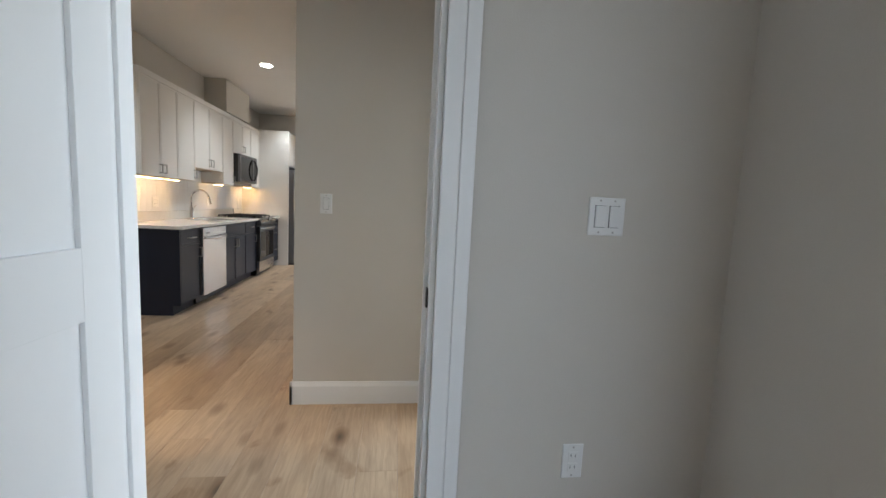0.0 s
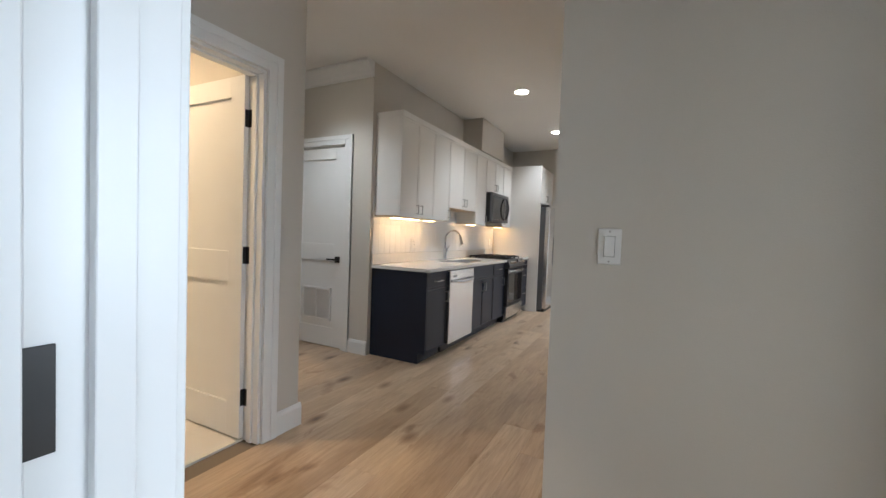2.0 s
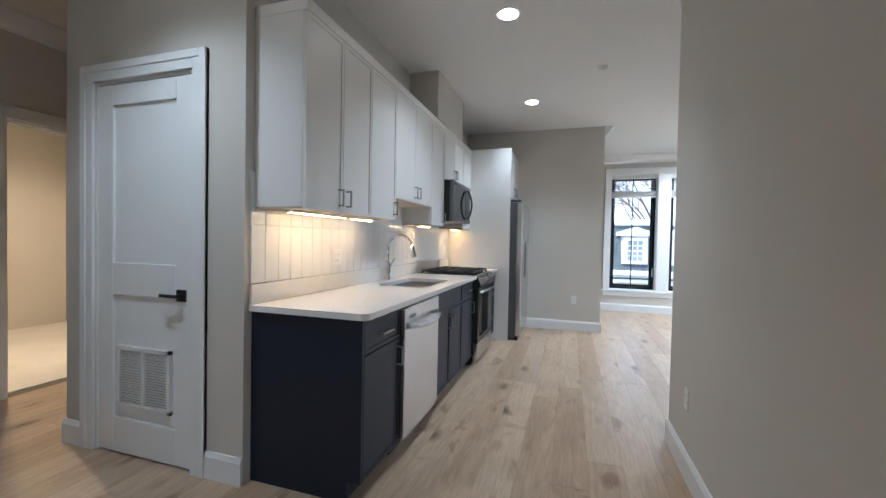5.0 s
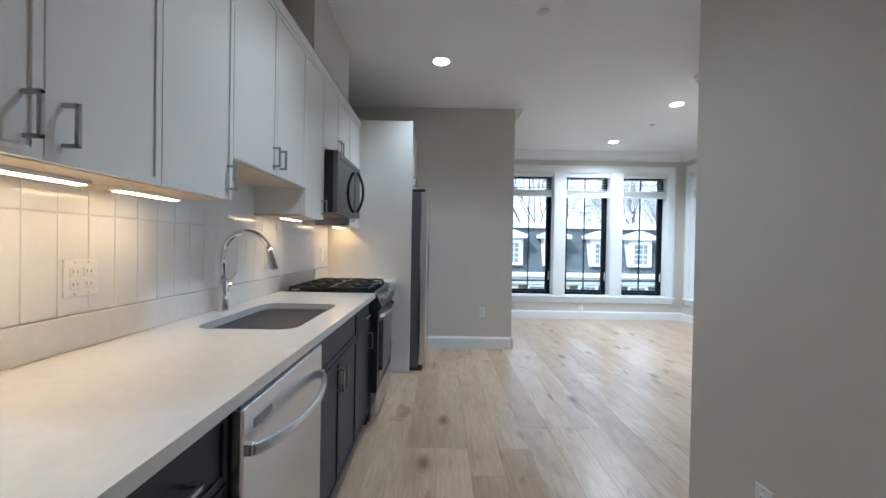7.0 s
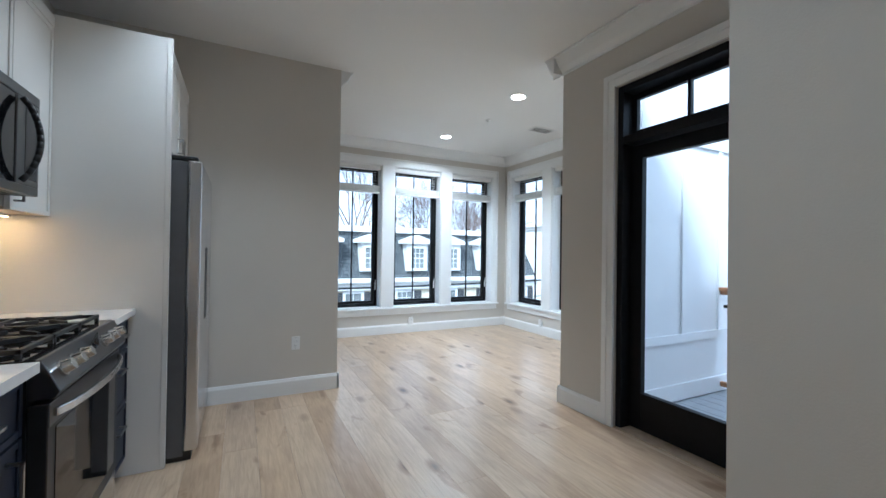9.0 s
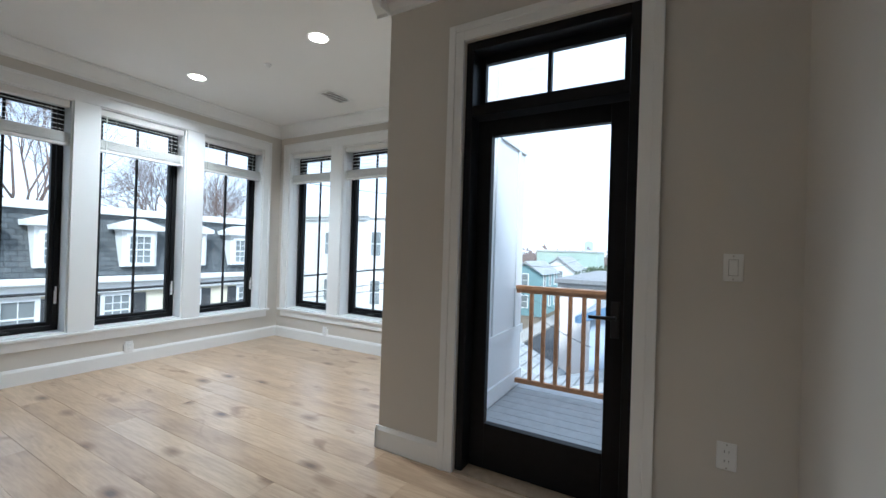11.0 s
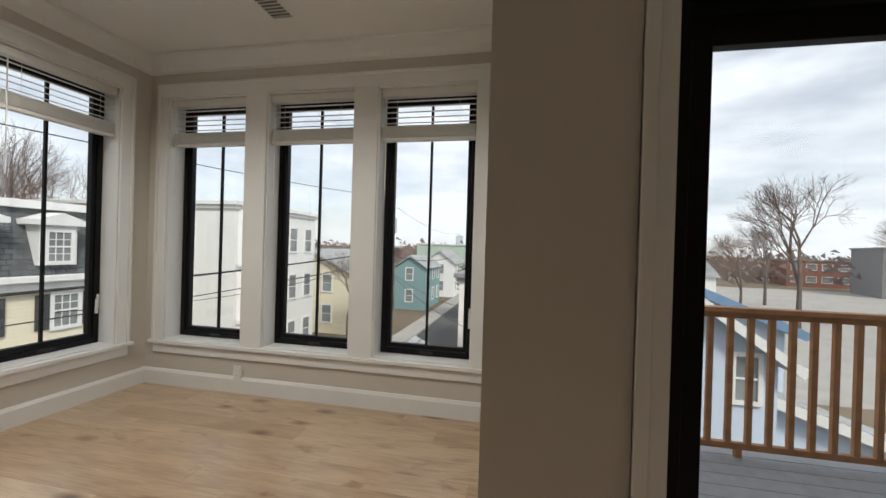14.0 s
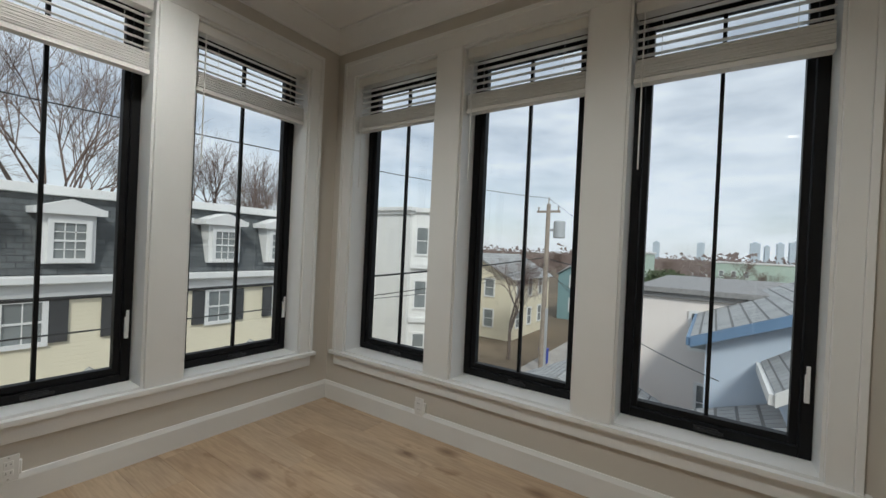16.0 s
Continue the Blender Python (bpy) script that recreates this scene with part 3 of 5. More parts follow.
def shaker(parent, name, x, y0, y1, z0, z1, mat, rim=0.022):
    """A slim-framed front whose face lies at x, facing +x."""
    b = Builder()
    g = 0.0018
    y0, y1, z0, z1 = y0 + g, y1 - g, z0 + g, z1 - g
    b.box(x - 0.02, x - 0.006, y0, y1, z0, z1)
    for q in ((y0, y0 + rim, z0, z1), (y1 - rim, y1, z0, z1), (y0 + rim, y1 - rim, z0, z0 + rim), (y0 + rim, y1 - rim, z1 - rim, z1)):
        b.box(x - 0.006, x, *q)
    return b.done(name, mat, parent, bevel=0.0012)


def upper(y0, y1, z0, doors, pulls, label):
    c = thing("wall_cabinet", (XW, y0, z0), label, "cabinet", "white wall cabinets")
    f = -2.39 - XW
    w, h = y1 - y0, 2.376 - z0
    Builder().box(0, f - 0.022, 0.001, w - 0.001, 0.012, h).done("body", WHITE, c)
    Builder().box(0.002, f - 0.024, 0.004, w - 0.004, 0.0, 0.012).done("bottom_panel", MAPLE, c, label="pale maple underside")
    Builder().box(0, f + 0.004, 0, w, h, h + 0.058).done("top_trim", WHITE, c, bevel=0.003)
    n = w / doors
    for k in range(doors):
        shaker(c, "door", f, k * n, (k + 1) * n, 0.0, h, WHITE)
    for p in pulls:
        bar_pull(c, (f, p, 0.042), (f, p, 0.128), (0.028, 0, 0))
    return c


ul = "white slim-shaker wall cabinet with nickel pulls"
upper(3.86, 4.54, 1.406, 2, (0.305, 0.385), ul)
upper(4.54, 4.93, 1.406, 1, (0.36,), ul)
upper(4.93, 5.748, 1.572, 2, (0.374, 0.449), ul)
upper(5.748, 6.115, 1.406, 1, (0.335,), ul)
upper(6.118, 6.882, 1.905, 2, (0.347, 0.417), ul)
upper(6.885, 7.285, 1.406, 1, (0.045,), ul)


def base_cabinet(y0, y1, rows, label, panel=False):
    c = thing("base_cabinet", (XW, y0, 0), label, "cabinet", "navy base cabinets")
    f = -2.058 - XW
    w = y1 - y0
    b = Builder().box(0.03, f - 0.022, 0.001, w - 0.001, 0.10, 0.883)
    b.done("body", NAVY, c)
    Builder().box(0.03, f - 0.085, 0.001, w - 0.001, 0.0, 0.10).done("toe_kick", NAVY, c)
    if panel:
        Builder().box(0.0, f - 0.075, -0.018, -0.0005, 0.0, 0.102).box(0.0, f - 0.001, -0.018, -0.0005, 0.102, 0.883).done("end_panel", NAVY, c)
    for nm, q0, q1, z0, z1 in rows:
        shaker(c, nm, f, q0, q1, z0, z1, NAVY, 0.02)
    return c, f


c, f = base_cabinet(3.87, 4.29, [("drawer", 0, 0.42, 0.71, 0.872), ("door", 0, 0.42, 0.105, 0.705)], "navy base cabinet with a drawer and a door", True)
bar_pull(c, (f, 0.147, 0.785), (f, 0.272, 0.785), (0.028, 0, 0))
bar_pull(c, (f, 0.39, 0.56), (f, 0.39, 0.66), (0.028, 0, 0))
c, f = base_cabinet(4.91, 5.67, [("false_front", 0, 0.76, 0.71, 0.872), ("door", 0, 0.38, 0.105, 0.705), ("door", 0.38, 0.76, 0.105, 0.705)], "navy sink base cabinet with two doors")
bar_pull(c, (f, 0.345, 0.56), (f, 0.345, 0.66), (0.028, 0, 0))
bar_pull(c, (f, 0.415, 0.56), (f, 0.415, 0.66), (0.028, 0, 0))
c, f = base_cabinet(5.67, 6.105, [("drawer", 0, 0.435, 0.71, 0.872), ("door", 0, 0.435, 0.105, 0.705)], "navy base cabinet with a drawer and a door")
bar_pull(c, (f, 0.135, 0.795), (f, 0.26, 0.795), (0.028, 0, 0))
bar_pull(c, (f, 0.36, 0.56), (f, 0.36, 0.66), (0.028, 0, 0))
c, f = base_cabinet(6.888, 7.283, [("drawer", 0, 0.395, 0.71, 0.872), ("drawer", 0, 0.395, 0.41, 0.705), ("drawer", 0, 0.395, 0.105, 0.405)], "navy drawer base cabinet beside the range")
for z in (0.795, 0.62, 0.32):
    bar_pull(c, (f, 0.135, z), (f, 0.26, z), (0.028, 0, 0))


def rounded(x0, x1, y0, y1, r, n=6):
    out = []
    for cx, cy, a0 in ((x1 - r, y1 - r, 0), (x0 + r, y1 - r, 90), (x0 + r, y0 + r, 180), (x1 - r, y0 + r, 270)):
        for k in range(n + 1):
            a = radians(a0 + 90 * k / n)
            out.append((cx + r * math.cos(a), cy + r * math.sin(a)))
    return out


SX0, SX1, SY0, SY1 = -2.54, -2.145, 4.92, 5.59
ct = thing("countertop", (0, 0, 0), "white polished quartz countertop with sink cutout", "countertop")
b = Builder()
outer = [(XW + 0.001, 3.83)] + [(-2.066 + 0.04 * math.sin(radians(a)), 3.87 - 0.04 * math.cos(radians(a))) for a in range(0, 91, 15)] + [(-2.026, 6.11), (XW + 0.001, 6.11)]
inner = rounded(SX0, SX1, SY0, SY1, 0.07)
vo = [b.bm.verts.new((x, y, 0.915)) for x, y in outer]
vi = [b.bm.verts.new((x, y, 0.915)) for x, y in inner]
edges = [b.bm.edges.new((v[i], v[(i + 1) % len(v)])) for v in (vo, vi) for i in range(len(v))]
fill = bmesh.ops.triangle_fill(b.bm, use_beauty=True, use_dissolve=False, edges=edges)
faces = [g for g in fill["geom"] if isinstance(g, bmesh.types.BMFace)]
ext = bmesh.ops.extrude_face_region(b.bm, geom=faces)
bmesh.ops.translate(b.bm, verts=[g for g in ext["geom"] if isinstance(g, bmesh.types.BMVert)], vec=(0, 0, -0.031))
b.done("slab", QUARTZ, ct)
Builder().box(XW + 0.001, -2.026, 6.883, 7.284, 0.884, 0.915).done("slab", QUARTZ, ct, bevel=0.002)
Builder().box(XW + 0.0005, XW + 0.02, 3.83, 6.11, 0.9155, 1.02).box(XW + 0.0005, XW + 0.02, 6.883, 7.284, 0.9155, 1.02).done("upstand", QUARTZ, ct, bevel=0.002)

sk = thing("sink", (0, 0, 0), "undermount stainless steel sink bowl", "sink")
b = Builder()
loops = []
for grow, z, r in ((0.012, 0.883, 0.08), (0.004, 0.883, 0.074), (-0.004, 0.72, 0.07), (-0.03, 0.695, 0.06)):
    loops.append([b.bm.verts.new((x, y, z)) for x, y in rounded(SX0 - grow, SX1 + grow, SY0 - grow, SY1 + grow, r)])
for a, c in zip(loops, loops[1:]):
    for i in range(len(a)):
        b.bm.faces.new((a[i], a[(i + 1) % len(a)], c[(i + 1) % len(c)], c[i]))
b.bm.faces.new(loops[-1])
b.done("bowl", STEELH, sk)
Builder().lathe(((SX0 + SX1) / 2 - 0.05, (SY0 + SY1) / 2, 0.6955), [(0.045, 0), (0.043, 0.003), (0.03, 0.002), (0.028, 0.0)]).done("drain", CHROME, sk)

fa = thing("faucet", (-2.625, 5.30, 0.915), "polished chrome gooseneck pull-down faucet", "faucet")
b = Builder().lathe((0, 0, 0), [(0.029, 0), (0.029, 0.006), (0.025, 0.012), (0.025, 0.15), (0.022, 0.155), (0.014, 0.16)])
b.done("body", CHROME, fa, smooth=False, bevel=0.001)
pts = [(0, 0, 0.15), (0, 0, 0.27)] + [(0.112 - 0.112 * math.cos(radians(a)), 0, 0.27 + 0.112 * math.sin(radians(a))) for a in range(10, 166, 8)]
end = pts[-1]
b = Builder().sweep(pts, 0.0135, 16)
b.done("spout", CHROME, fa, smooth=True)
Builder().tube(end, (end[0] + 0.028, 0, end[2] - 0.10), 0.016, 0.020, 20).done("spray_head", CHROME, fa, bevel=0.002)
b = Builder().tube((0, 0, 0.115), (0, 0.05, 0.115), 0.020, sides=20).tube((0, 0.045, 0.12), (0.03, 0.075, 0.185), 0.006)
b.done("lever", CHROME, fa, bevel=0.001)

# dishwasher
dw = thing("dishwasher", (XW, 4.294, 0), "stainless steel dishwasher with curved bar handle", "dishwasher")
fx = -2.03 - XW
Builder().box(0.05, fx - 0.04, 0.003, 0.612, 0.10, 0.878).done("tub", DARKHOLE, dw)
Builder().box(fx - 0.04, fx, 0.004, 0.611, 0.105, 0.868).done("door", STEEL, dw, bevel=0.006)
Builder().box(0.08, fx - 0.09, 0.003, 0.612, 0.01, 0.10).done("toe_kick", BLACK, dw)
Builder().box(fx - 0.03, fx - 0.006, 0.006, 0.609, 0.868, 0.8755).done("control_strip", BLACKGLASS, dw)
Builder().box(fx, fx + 0.0012, 0.06, 0.16, 0.80, 0.822).done("badge", material("grey_badge", (0.22, 0.22, 0.23), 0.4), dw)
arc = [(fx + 0.012 + 0.05 * math.sin(math.pi * k / 14) ** 0.7, 0.03 + 0.555 * k / 14, 0.762 - 0.014 * math.sin(math.pi * k / 14)) for k in range(15)]
b = Builder()
rings = [[b.bm.verts.new((x + dx, y, z + dz)) for dx, dz in ((-0.007, -0.013), (0.007, -0.016), (0.010, 0.0), (0.007, 0.014), (-0.007, 0.013))] for x, y, z in arc]
for r0, r1 in zip(rings, rings[1:]):
    for k in range(5):
        b.bm.faces.new((r0[k], r0[(k + 1) % 5], r1[(k + 1) % 5], r1[k]))
b.bm.faces.new(rings[0])
b.bm.faces.new(rings[-1])
b.box(fx, fx + 0.014, 0.022, 0.045, 0.748, 0.778).box(fx, fx + 0.014, 0.57, 0.593, 0.748, 0.778)
b.done("handle", STEELH, dw, bevel=0.003)

# range
rg = thing("gas_range", (XW + 0.022, 6.118, 0), "black stainless slide-in gas range with grates", "range")
Builder().box(0.03, 0.62, 0.003, 0.757, 0.03, 0.905).done("body", BLACK, rg)
Builder().box(0.02, 0.64, -0.004, 0.764, 0.905, 0.919).done("cooktop", BLACKGLASS, rg, bevel=0.003)
b = Builder()
b.prism([(0, 0), (0.062, 0.0), (0.075, 0.02), (0.03, 0.118), (0, 0.118)], (0.62, 0.757, 0.80), (0.62, 0.003, 0.80))
b.done("control_panel", DARKSTEEL, rg, bevel=0.003)
Builder().box(0.62, 0.668, 0.006, 0.754, 0.235, 0.785).done("oven_door", BLACK, rg, bevel=0.004)
Builder().box(0.668, 0.6705, 0.06, 0.70, 0.285, 0.70).done("oven_window", BLACKGLASS, rg)
Builder().box(0.6685, 0.6715, 0.006, 0.754, 0.715, 0.785).done("door_band", DARKSTEEL, rg, bevel=0.001)
Builder().box(0.62, 0.666, 0.006, 0.754, 0.065, 0.228).done("warming_drawer", STEELH, rg, bevel=0.004)
Builder().box(0.05, 0.60, 0.02, 0.74, 0.0, 0.065).done("plinth", BLACK, rg)
b = Builder()
arc = [(0.675 + 0.045 * math.sin(math.pi * k / 12) ** 0.6, 0.03 + 0.70 * k / 12, 0.752) for k in range(13)]
rings = [[b.bm.verts.new((x + dx, y, z + dz)) for dx, dz in ((-0.006, -0.013), (0.008, -0.013), (0.008, 0.013), (-0.006, 0.013))] for x, y, z in arc]
for r0, r1 in zip(rings, rings[1:]):
    for k in range(4):
        b.bm.faces.new((r0[k], r0[(k + 1) % 4], r1[(k + 1) % 4], r1[k]))
b.bm.faces.new(rings[0])
b.bm.faces.new(rings[-1])
b.done("handle", STEELH, rg, bevel=0.003)
tilt = Vector((0.909, 0, 0.417))
for y in (0.08, 0.17, 0.26, 0.50, 0.59, 0.68):
    p = Vector((0.670, y, 0.868))
    b = Builder().tube(p, p + tilt * 0.012, 0.026, 0.025, 20).tube(p + tilt * 0.012, p + tilt * 0.038, 0.021, 0.018, 20)
    b.done("knob", STEELH, rg, bevel=0.001)
p = Vector((0.6735, 0.38, 0.868))
Builder().box(-0.06, 0.06, -0.0015, 0.0015, -0.03, 0.03, Matrix.Translation(p) @ pose(0, 0, 0, 0, -24.6, 90)).done("display", BLACKGLASS, rg)
for y0 in (0.02, 0.262, 0.503):
    b = Builder()
    g0, g1, z = y0, y0 + 0.236, 0.948
    for q in ((0.05, 0.60, g0, g0 + 0.014), (0.05, 0.60, g1 - 0.014, g1), (0.05, 0.064, g0, g1), (0.586, 0.60, g0, g1), (0.318, 0.332, g0, g1)):
        b.box(*q, z - 0.014, z)
    for cx in (0.19, 0.46):
        for k in range(4):
            a = radians(45 + 90 * k)
            c0, s0 = math.cos(a), math.sin(a)
            b.box(0.025, 0.125, -0.006, 0.006, -0.010, 0.006, Matrix.Translation((cx, (g0 + g1) / 2, z)) @ pose(0, 0, 0, 0, 0, 45 + 90 * k))
    for x in (0.057, 0.593):
        for y in (g0 + 0.007, g1 - 0.007):
            b.box(x - 0.007, x + 0.007, y - 0.007, y + 0.007, 0.918, z - 0.014)
    b.done("grate", IRON, rg, bevel=0.002, label="black cast iron grate")
    for cx in (0.19, 0.46):
        Builder().lathe((cx, (g0 + g1) / 2, 0.919), [(0.05, 0), (0.05, 0.008), (0.036, 0.010), (0.036, 0.02), (0.03, 0.024)], 20).done("burner", IRON, rg)

# microwave
mw = thing("microwave", (XW + 0.02, 6.14, 1.465), "black stainless over-range microwave", "microwave")
Builder().box(0.005, 0.345, 0.0, 0.756, 0.0, 0.427).done("body", BLACK, mw, bevel=0.002)
b = Builder()
for q in ((0.0, 0.756, 0.385, 0.427), (0.0, 0.756, 0.0, 0.035), (0.0, 0.05, 0.035, 0.385), (0.56, 0.756, 0.035, 0.385)):
    b.box(0.345, 0.375, *q)
b.done("fascia", DARKSTEEL, mw, bevel=0.003)
Builder().box(0.345, 0.371, 0.05, 0.56, 0.035, 0.385).done("door_glass", BLACKGLASS, mw)
Builder().box(0.375, 0.3765, 0.63, 0.735, 0.06, 0.37).done("keypad", BLACKGLASS, mw)
b = Builder()
arc = [(0.385 + 0.05 * math.sin(math.pi * k / 12) ** 0.7, 0.575 + 0.018 * math.sin(math.pi * k / 12), 0.045 + 0.33 * k / 12) for k in range(13)]
b.path(arc, 0.0115, 10)
for p in arc[1:-1]:
    b.ball(p, 0.0115)
b.done("handle", BLACK, mw, smooth=True)
b = Builder()
for k in range(9):
    b.box(0.08 + k * 0.028, 0.094 + k * 0.028, 0.06, 0.70, -0.004, 0.001)
b.done("vent_grille", DARKSTEEL, mw)

# refrigerator with its surround
fp = thing("tall_panel", (XW, 7.287, 0), "tall white panel beside the refrigerator", "panel")
Builder().box(0, -1.884 - XW, 0.0, 0.022, 0, 2.45).box(-1.904 - XW, -1.879 - XW, -0.004, 0.026, 0, 2.452).done("panel", WHITE, fp, bevel=0.0015)
oc = thing("over_fridge_cabinet", (XW, 7.312, 1.84), "white cabinet above the refrigerator", "cabinet")
f = -1.90 - XW
w = YK - 7.314
Builder().box(0, f - 0.022, 0, w, 0, 0.55).done("body", WHITE, oc)
Builder().box(0, f + 0.004, 0, w, 0.55, 0.61).done("top_trim", WHITE, oc, bevel=0.003)
for k in range(2):
    shaker(oc, "door", f, k * w / 2, (k + 1) * w / 2, 0, 0.55, WHITE)
for y in (w / 2 - 0.035, w / 2 + 0.035):
    bar_pull(oc, (f, y, 0.05), (f, y, 0.145), (0.028, 0, 0))
fr = thing("refrigerator", (XW + 0.10, 7.325, 0), "stainless steel side-by-side refrigerator", "refrigerator")
Builder().box(0.05, 0.80, 0.003, 0.885, 0.03, 1.765).done("case", material("grey_case", (0.10, 0.10, 0.105), 0.45, vary=0.1), fr, bevel=0.004)
for y0, y1 in ((0.003, 0.425), (0.431, 0.885)):
    Builder().box(0.803, 0.873, y0, y1, 0.055, 1.775).done("door", STEEL, fr, bevel=0.012)
Builder().box(0.8725, 0.876, 0.36, 0.418, 0.78, 1.26).box(0.8725, 0.876, 0.437, 0.495, 0.78, 1.26).done("pocket_handle", BLACK, fr, bevel=0.001)
for y in (0.02, 0.79):
    Builder().box(0.70, 0.85, y, y + 0.08, 1.7755, 1.80).done("hinge_cover", BLACK, fr, bevel=0.006)
Builder().box(0.1, 0.84, 0.02, 0.87, 0.0, 0.055).done("foot_grille", BLACK, fr)

# under-cabinet lights
for y0, y1, z in ((3.93, 4.46, 1.406), (4.56, 4.83, 1.406), (5.79, 6.08, 1.406), (6.93, 7.24, 1.406)):
    u = thing("under_cabinet_light", (XW + 0.16, (y0 + y1) / 2, z), "slim warm under-cabinet light bar, lit", "light bar", "under-cabinet lights")
    h = (y1 - y0) / 2
    Builder().box(-0.02, 0.02, -h, h, -0.012, -0.0005).done("housing", PLASTIC, u)
    Builder().box(-0.015, 0.015, -h + 0.01, h - 0.01, -0.0145, -0.0122).done("diffuser", STRIP, u)


# ---- outlets and switches ----
def plate(kind, m, gangs=1):
    """A cover plate; x across, z up, facing -y."""
    names = {"switch": "white rocker switch plate on the wall", "outlet": "white duplex outlet plate on the wall"}
    p = thing("light_switch" if kind == "switch" else "power_outlet", (0, 0, 0), names[kind], kind, kind + "s")
    w = 0.07 + 0.046 * (gangs - 1)
    Builder().box(-w / 2, w / 2, -0.006, 0.0, -0.058, 0.058).done("plate", PLASTIC, p, bevel=0.003)
    for g in range(gangs):
        x = (g - (gangs - 1) / 2) * 0.046
        if kind == "switch":
            Builder().box(x - 0.0165, x + 0.0165, -0.0072, -0.005, -0.0335, 0.0335).done("rocker_gap", DARKHOLE, p)
            Builder().box(x - 0.0155, x + 0.0155, -0.0105, -0.006, -0.0325, 0.0325).done("rocker", PLASTIC, p, bevel=0.002)
        else:
            for z in (-0.0195, 0.0195):
                Builder().box(x - 0.0165, x + 0.0165, -0.0085, -0.005, z - 0.014, z + 0.014).done("socket", PLASTIC, p, bevel=0.004)
                Builder().box(x - 0.0085, x - 0.0065, -0.0088, -0.0084, z - 0.004, z + 0.006).box(x + 0.0065, x + 0.0085, -0.0088, -0.0084, z - 0.004, z + 0.005).done("slot", DARKHOLE, p)
        for z in (-0.048, 0.048):
            Builder().tube((x, -0.0066, z), (x, -0.0056, z), 0.003, sides=10).done("screw", NICKEL, p)
    p.matrix_world = m
    return p


plate("switch", pose(-0.334, YH, 1.224))
plate("switch", pose(0.706, YB0, 1.235), 2)
plate("outlet", pose(0.665, YB0, 0.44))
plate("outlet", pose(-1.074, YK, 0.44))
plate("switch", pose(XD, 5.298, 1.235, 0, 0, -90))
plate("outlet", pose(XD, 5.303, 0.45, 0, 0, -90))
plate("outlet", pose(XR, 4.68, 0.42, 0, 0, -90))
plate("outlet", pose(XW + 0.008, 4.617, 1.131, 0, 0, 90), 2)
plate("outlet", pose(XW + 0.008, 5.93, 1.131, 0, 0, 90))
plate("outlet", pose(XW + 0.008, 7.1, 1.144, 0, 0, 90))
for m, flip in ((pose(0.865, YN, 0.18), 0), (pose(XE, 9.379, 0.18, 0, 0, -90), 0), (pose(2.25, YS, 0.165, 0, 0, 180), 0)):
    plate("outlet", m @ pose(0, -0.018, 0))
    k = Builder()
    k.box(-0.045, 0.045, -0.0175, -0.0005, -0.04, 0.025)
    o = k.done("outlet_block", TRIM, bevel=0.004)
    o.matrix_world = m
    tagged(o, "white painted block behind a baseboard outlet", "trim block", "outlet blocks", "structure")

# ---- ceiling fixtures ----
for x, y in ((-1.613, 5.12), (-1.613, 7.02), (1.089, 7.975), (1.085, 9.65), (-3.0, 3.1)):
    r = thing("recessed_light", (x, y, H), "round white recessed ceiling light, lit", "recessed light", "recessed lights")
    Builder().lathe((0, 0, 0), [(0.072, -0.002), (0.086, -0.006), (0.088, -0.0005), (0.06, -0.0005)]).done("trim_ring", PLASTIC, r)
    Builder().lathe((0, 0, 0), [(0.068, -0.0055), (0.068, -0.0025)]).done("lens", LAMP, r)
    s = new("recessed_lamp", bpy.data.lights.new("recessed_lamp", "SPOT"))
    s.data.energy, s.data.spot_size, s.data.spot_blend, s.data.shadow_soft_size, s.data.color = 112 if x > 0 else 30, radians(150 if x > 0 else 116), 0.8, 0.06, (1, 0.96, 0.91)
    s.matrix_world = look((x, y, H - 0.012), (x, y, 0))
    s.parent = r
    s.matrix_parent_inverse = r.matrix_basis.inverted()


def ceiling_vent(x, y):
    v = thing("ceiling_vent", (x, y, H), "white louvred ceiling air register", "vent", "ceiling vents")
    b = Builder()
    for q in ((-0.17, 0.17, -0.10, -0.075), (-0.17, 0.17, 0.075, 0.10), (-0.17, -0.145, -0.075, 0.075), (0.145, 0.17, -0.075, 0.075)):
        b.box(*q, -0.007, -0.0005)
    b.done("frame", PLASTIC, v, bevel=0.002)
    b = Builder()
    for k in range(8):
        b.box(-0.0045, 0.0045, -0.075, 0.075, -0.0008, 0.0008, Matrix.Translation((-0.126 + k * 0.036, 0, -0.0055)) @ pose(0, 0, 0, 0, 72))
    b.done("louvre", PLASTIC, v)
    # flat dark sheet on the ceiling, its colour stands in for the duct's shade
    Builder().box(-0.145, 0.145, -0.075, 0.075, -0.001, -0.0006).done("duct_shade", material("duct_shade_grey", (0.13, 0.13, 0.13), 0.7), v)


ceiling_vent(2.063, 8.752)
ceiling_vent(-0.15, 5.9)
for x, y, r in ((-0.893, 6.223, 0.045), (1.215, 8.75, 0.03)):
    o = Builder().lathe((x, y, H), [(r, -0.001), (r, -0.012), (r * 0.6, -0.02), (r * 0.3, -0.03)]).done("sprinkler_cover", PLASTIC)
    tagged(o, "small round white ceiling sprinkler cover", "sprinkler", "sprinkler covers")

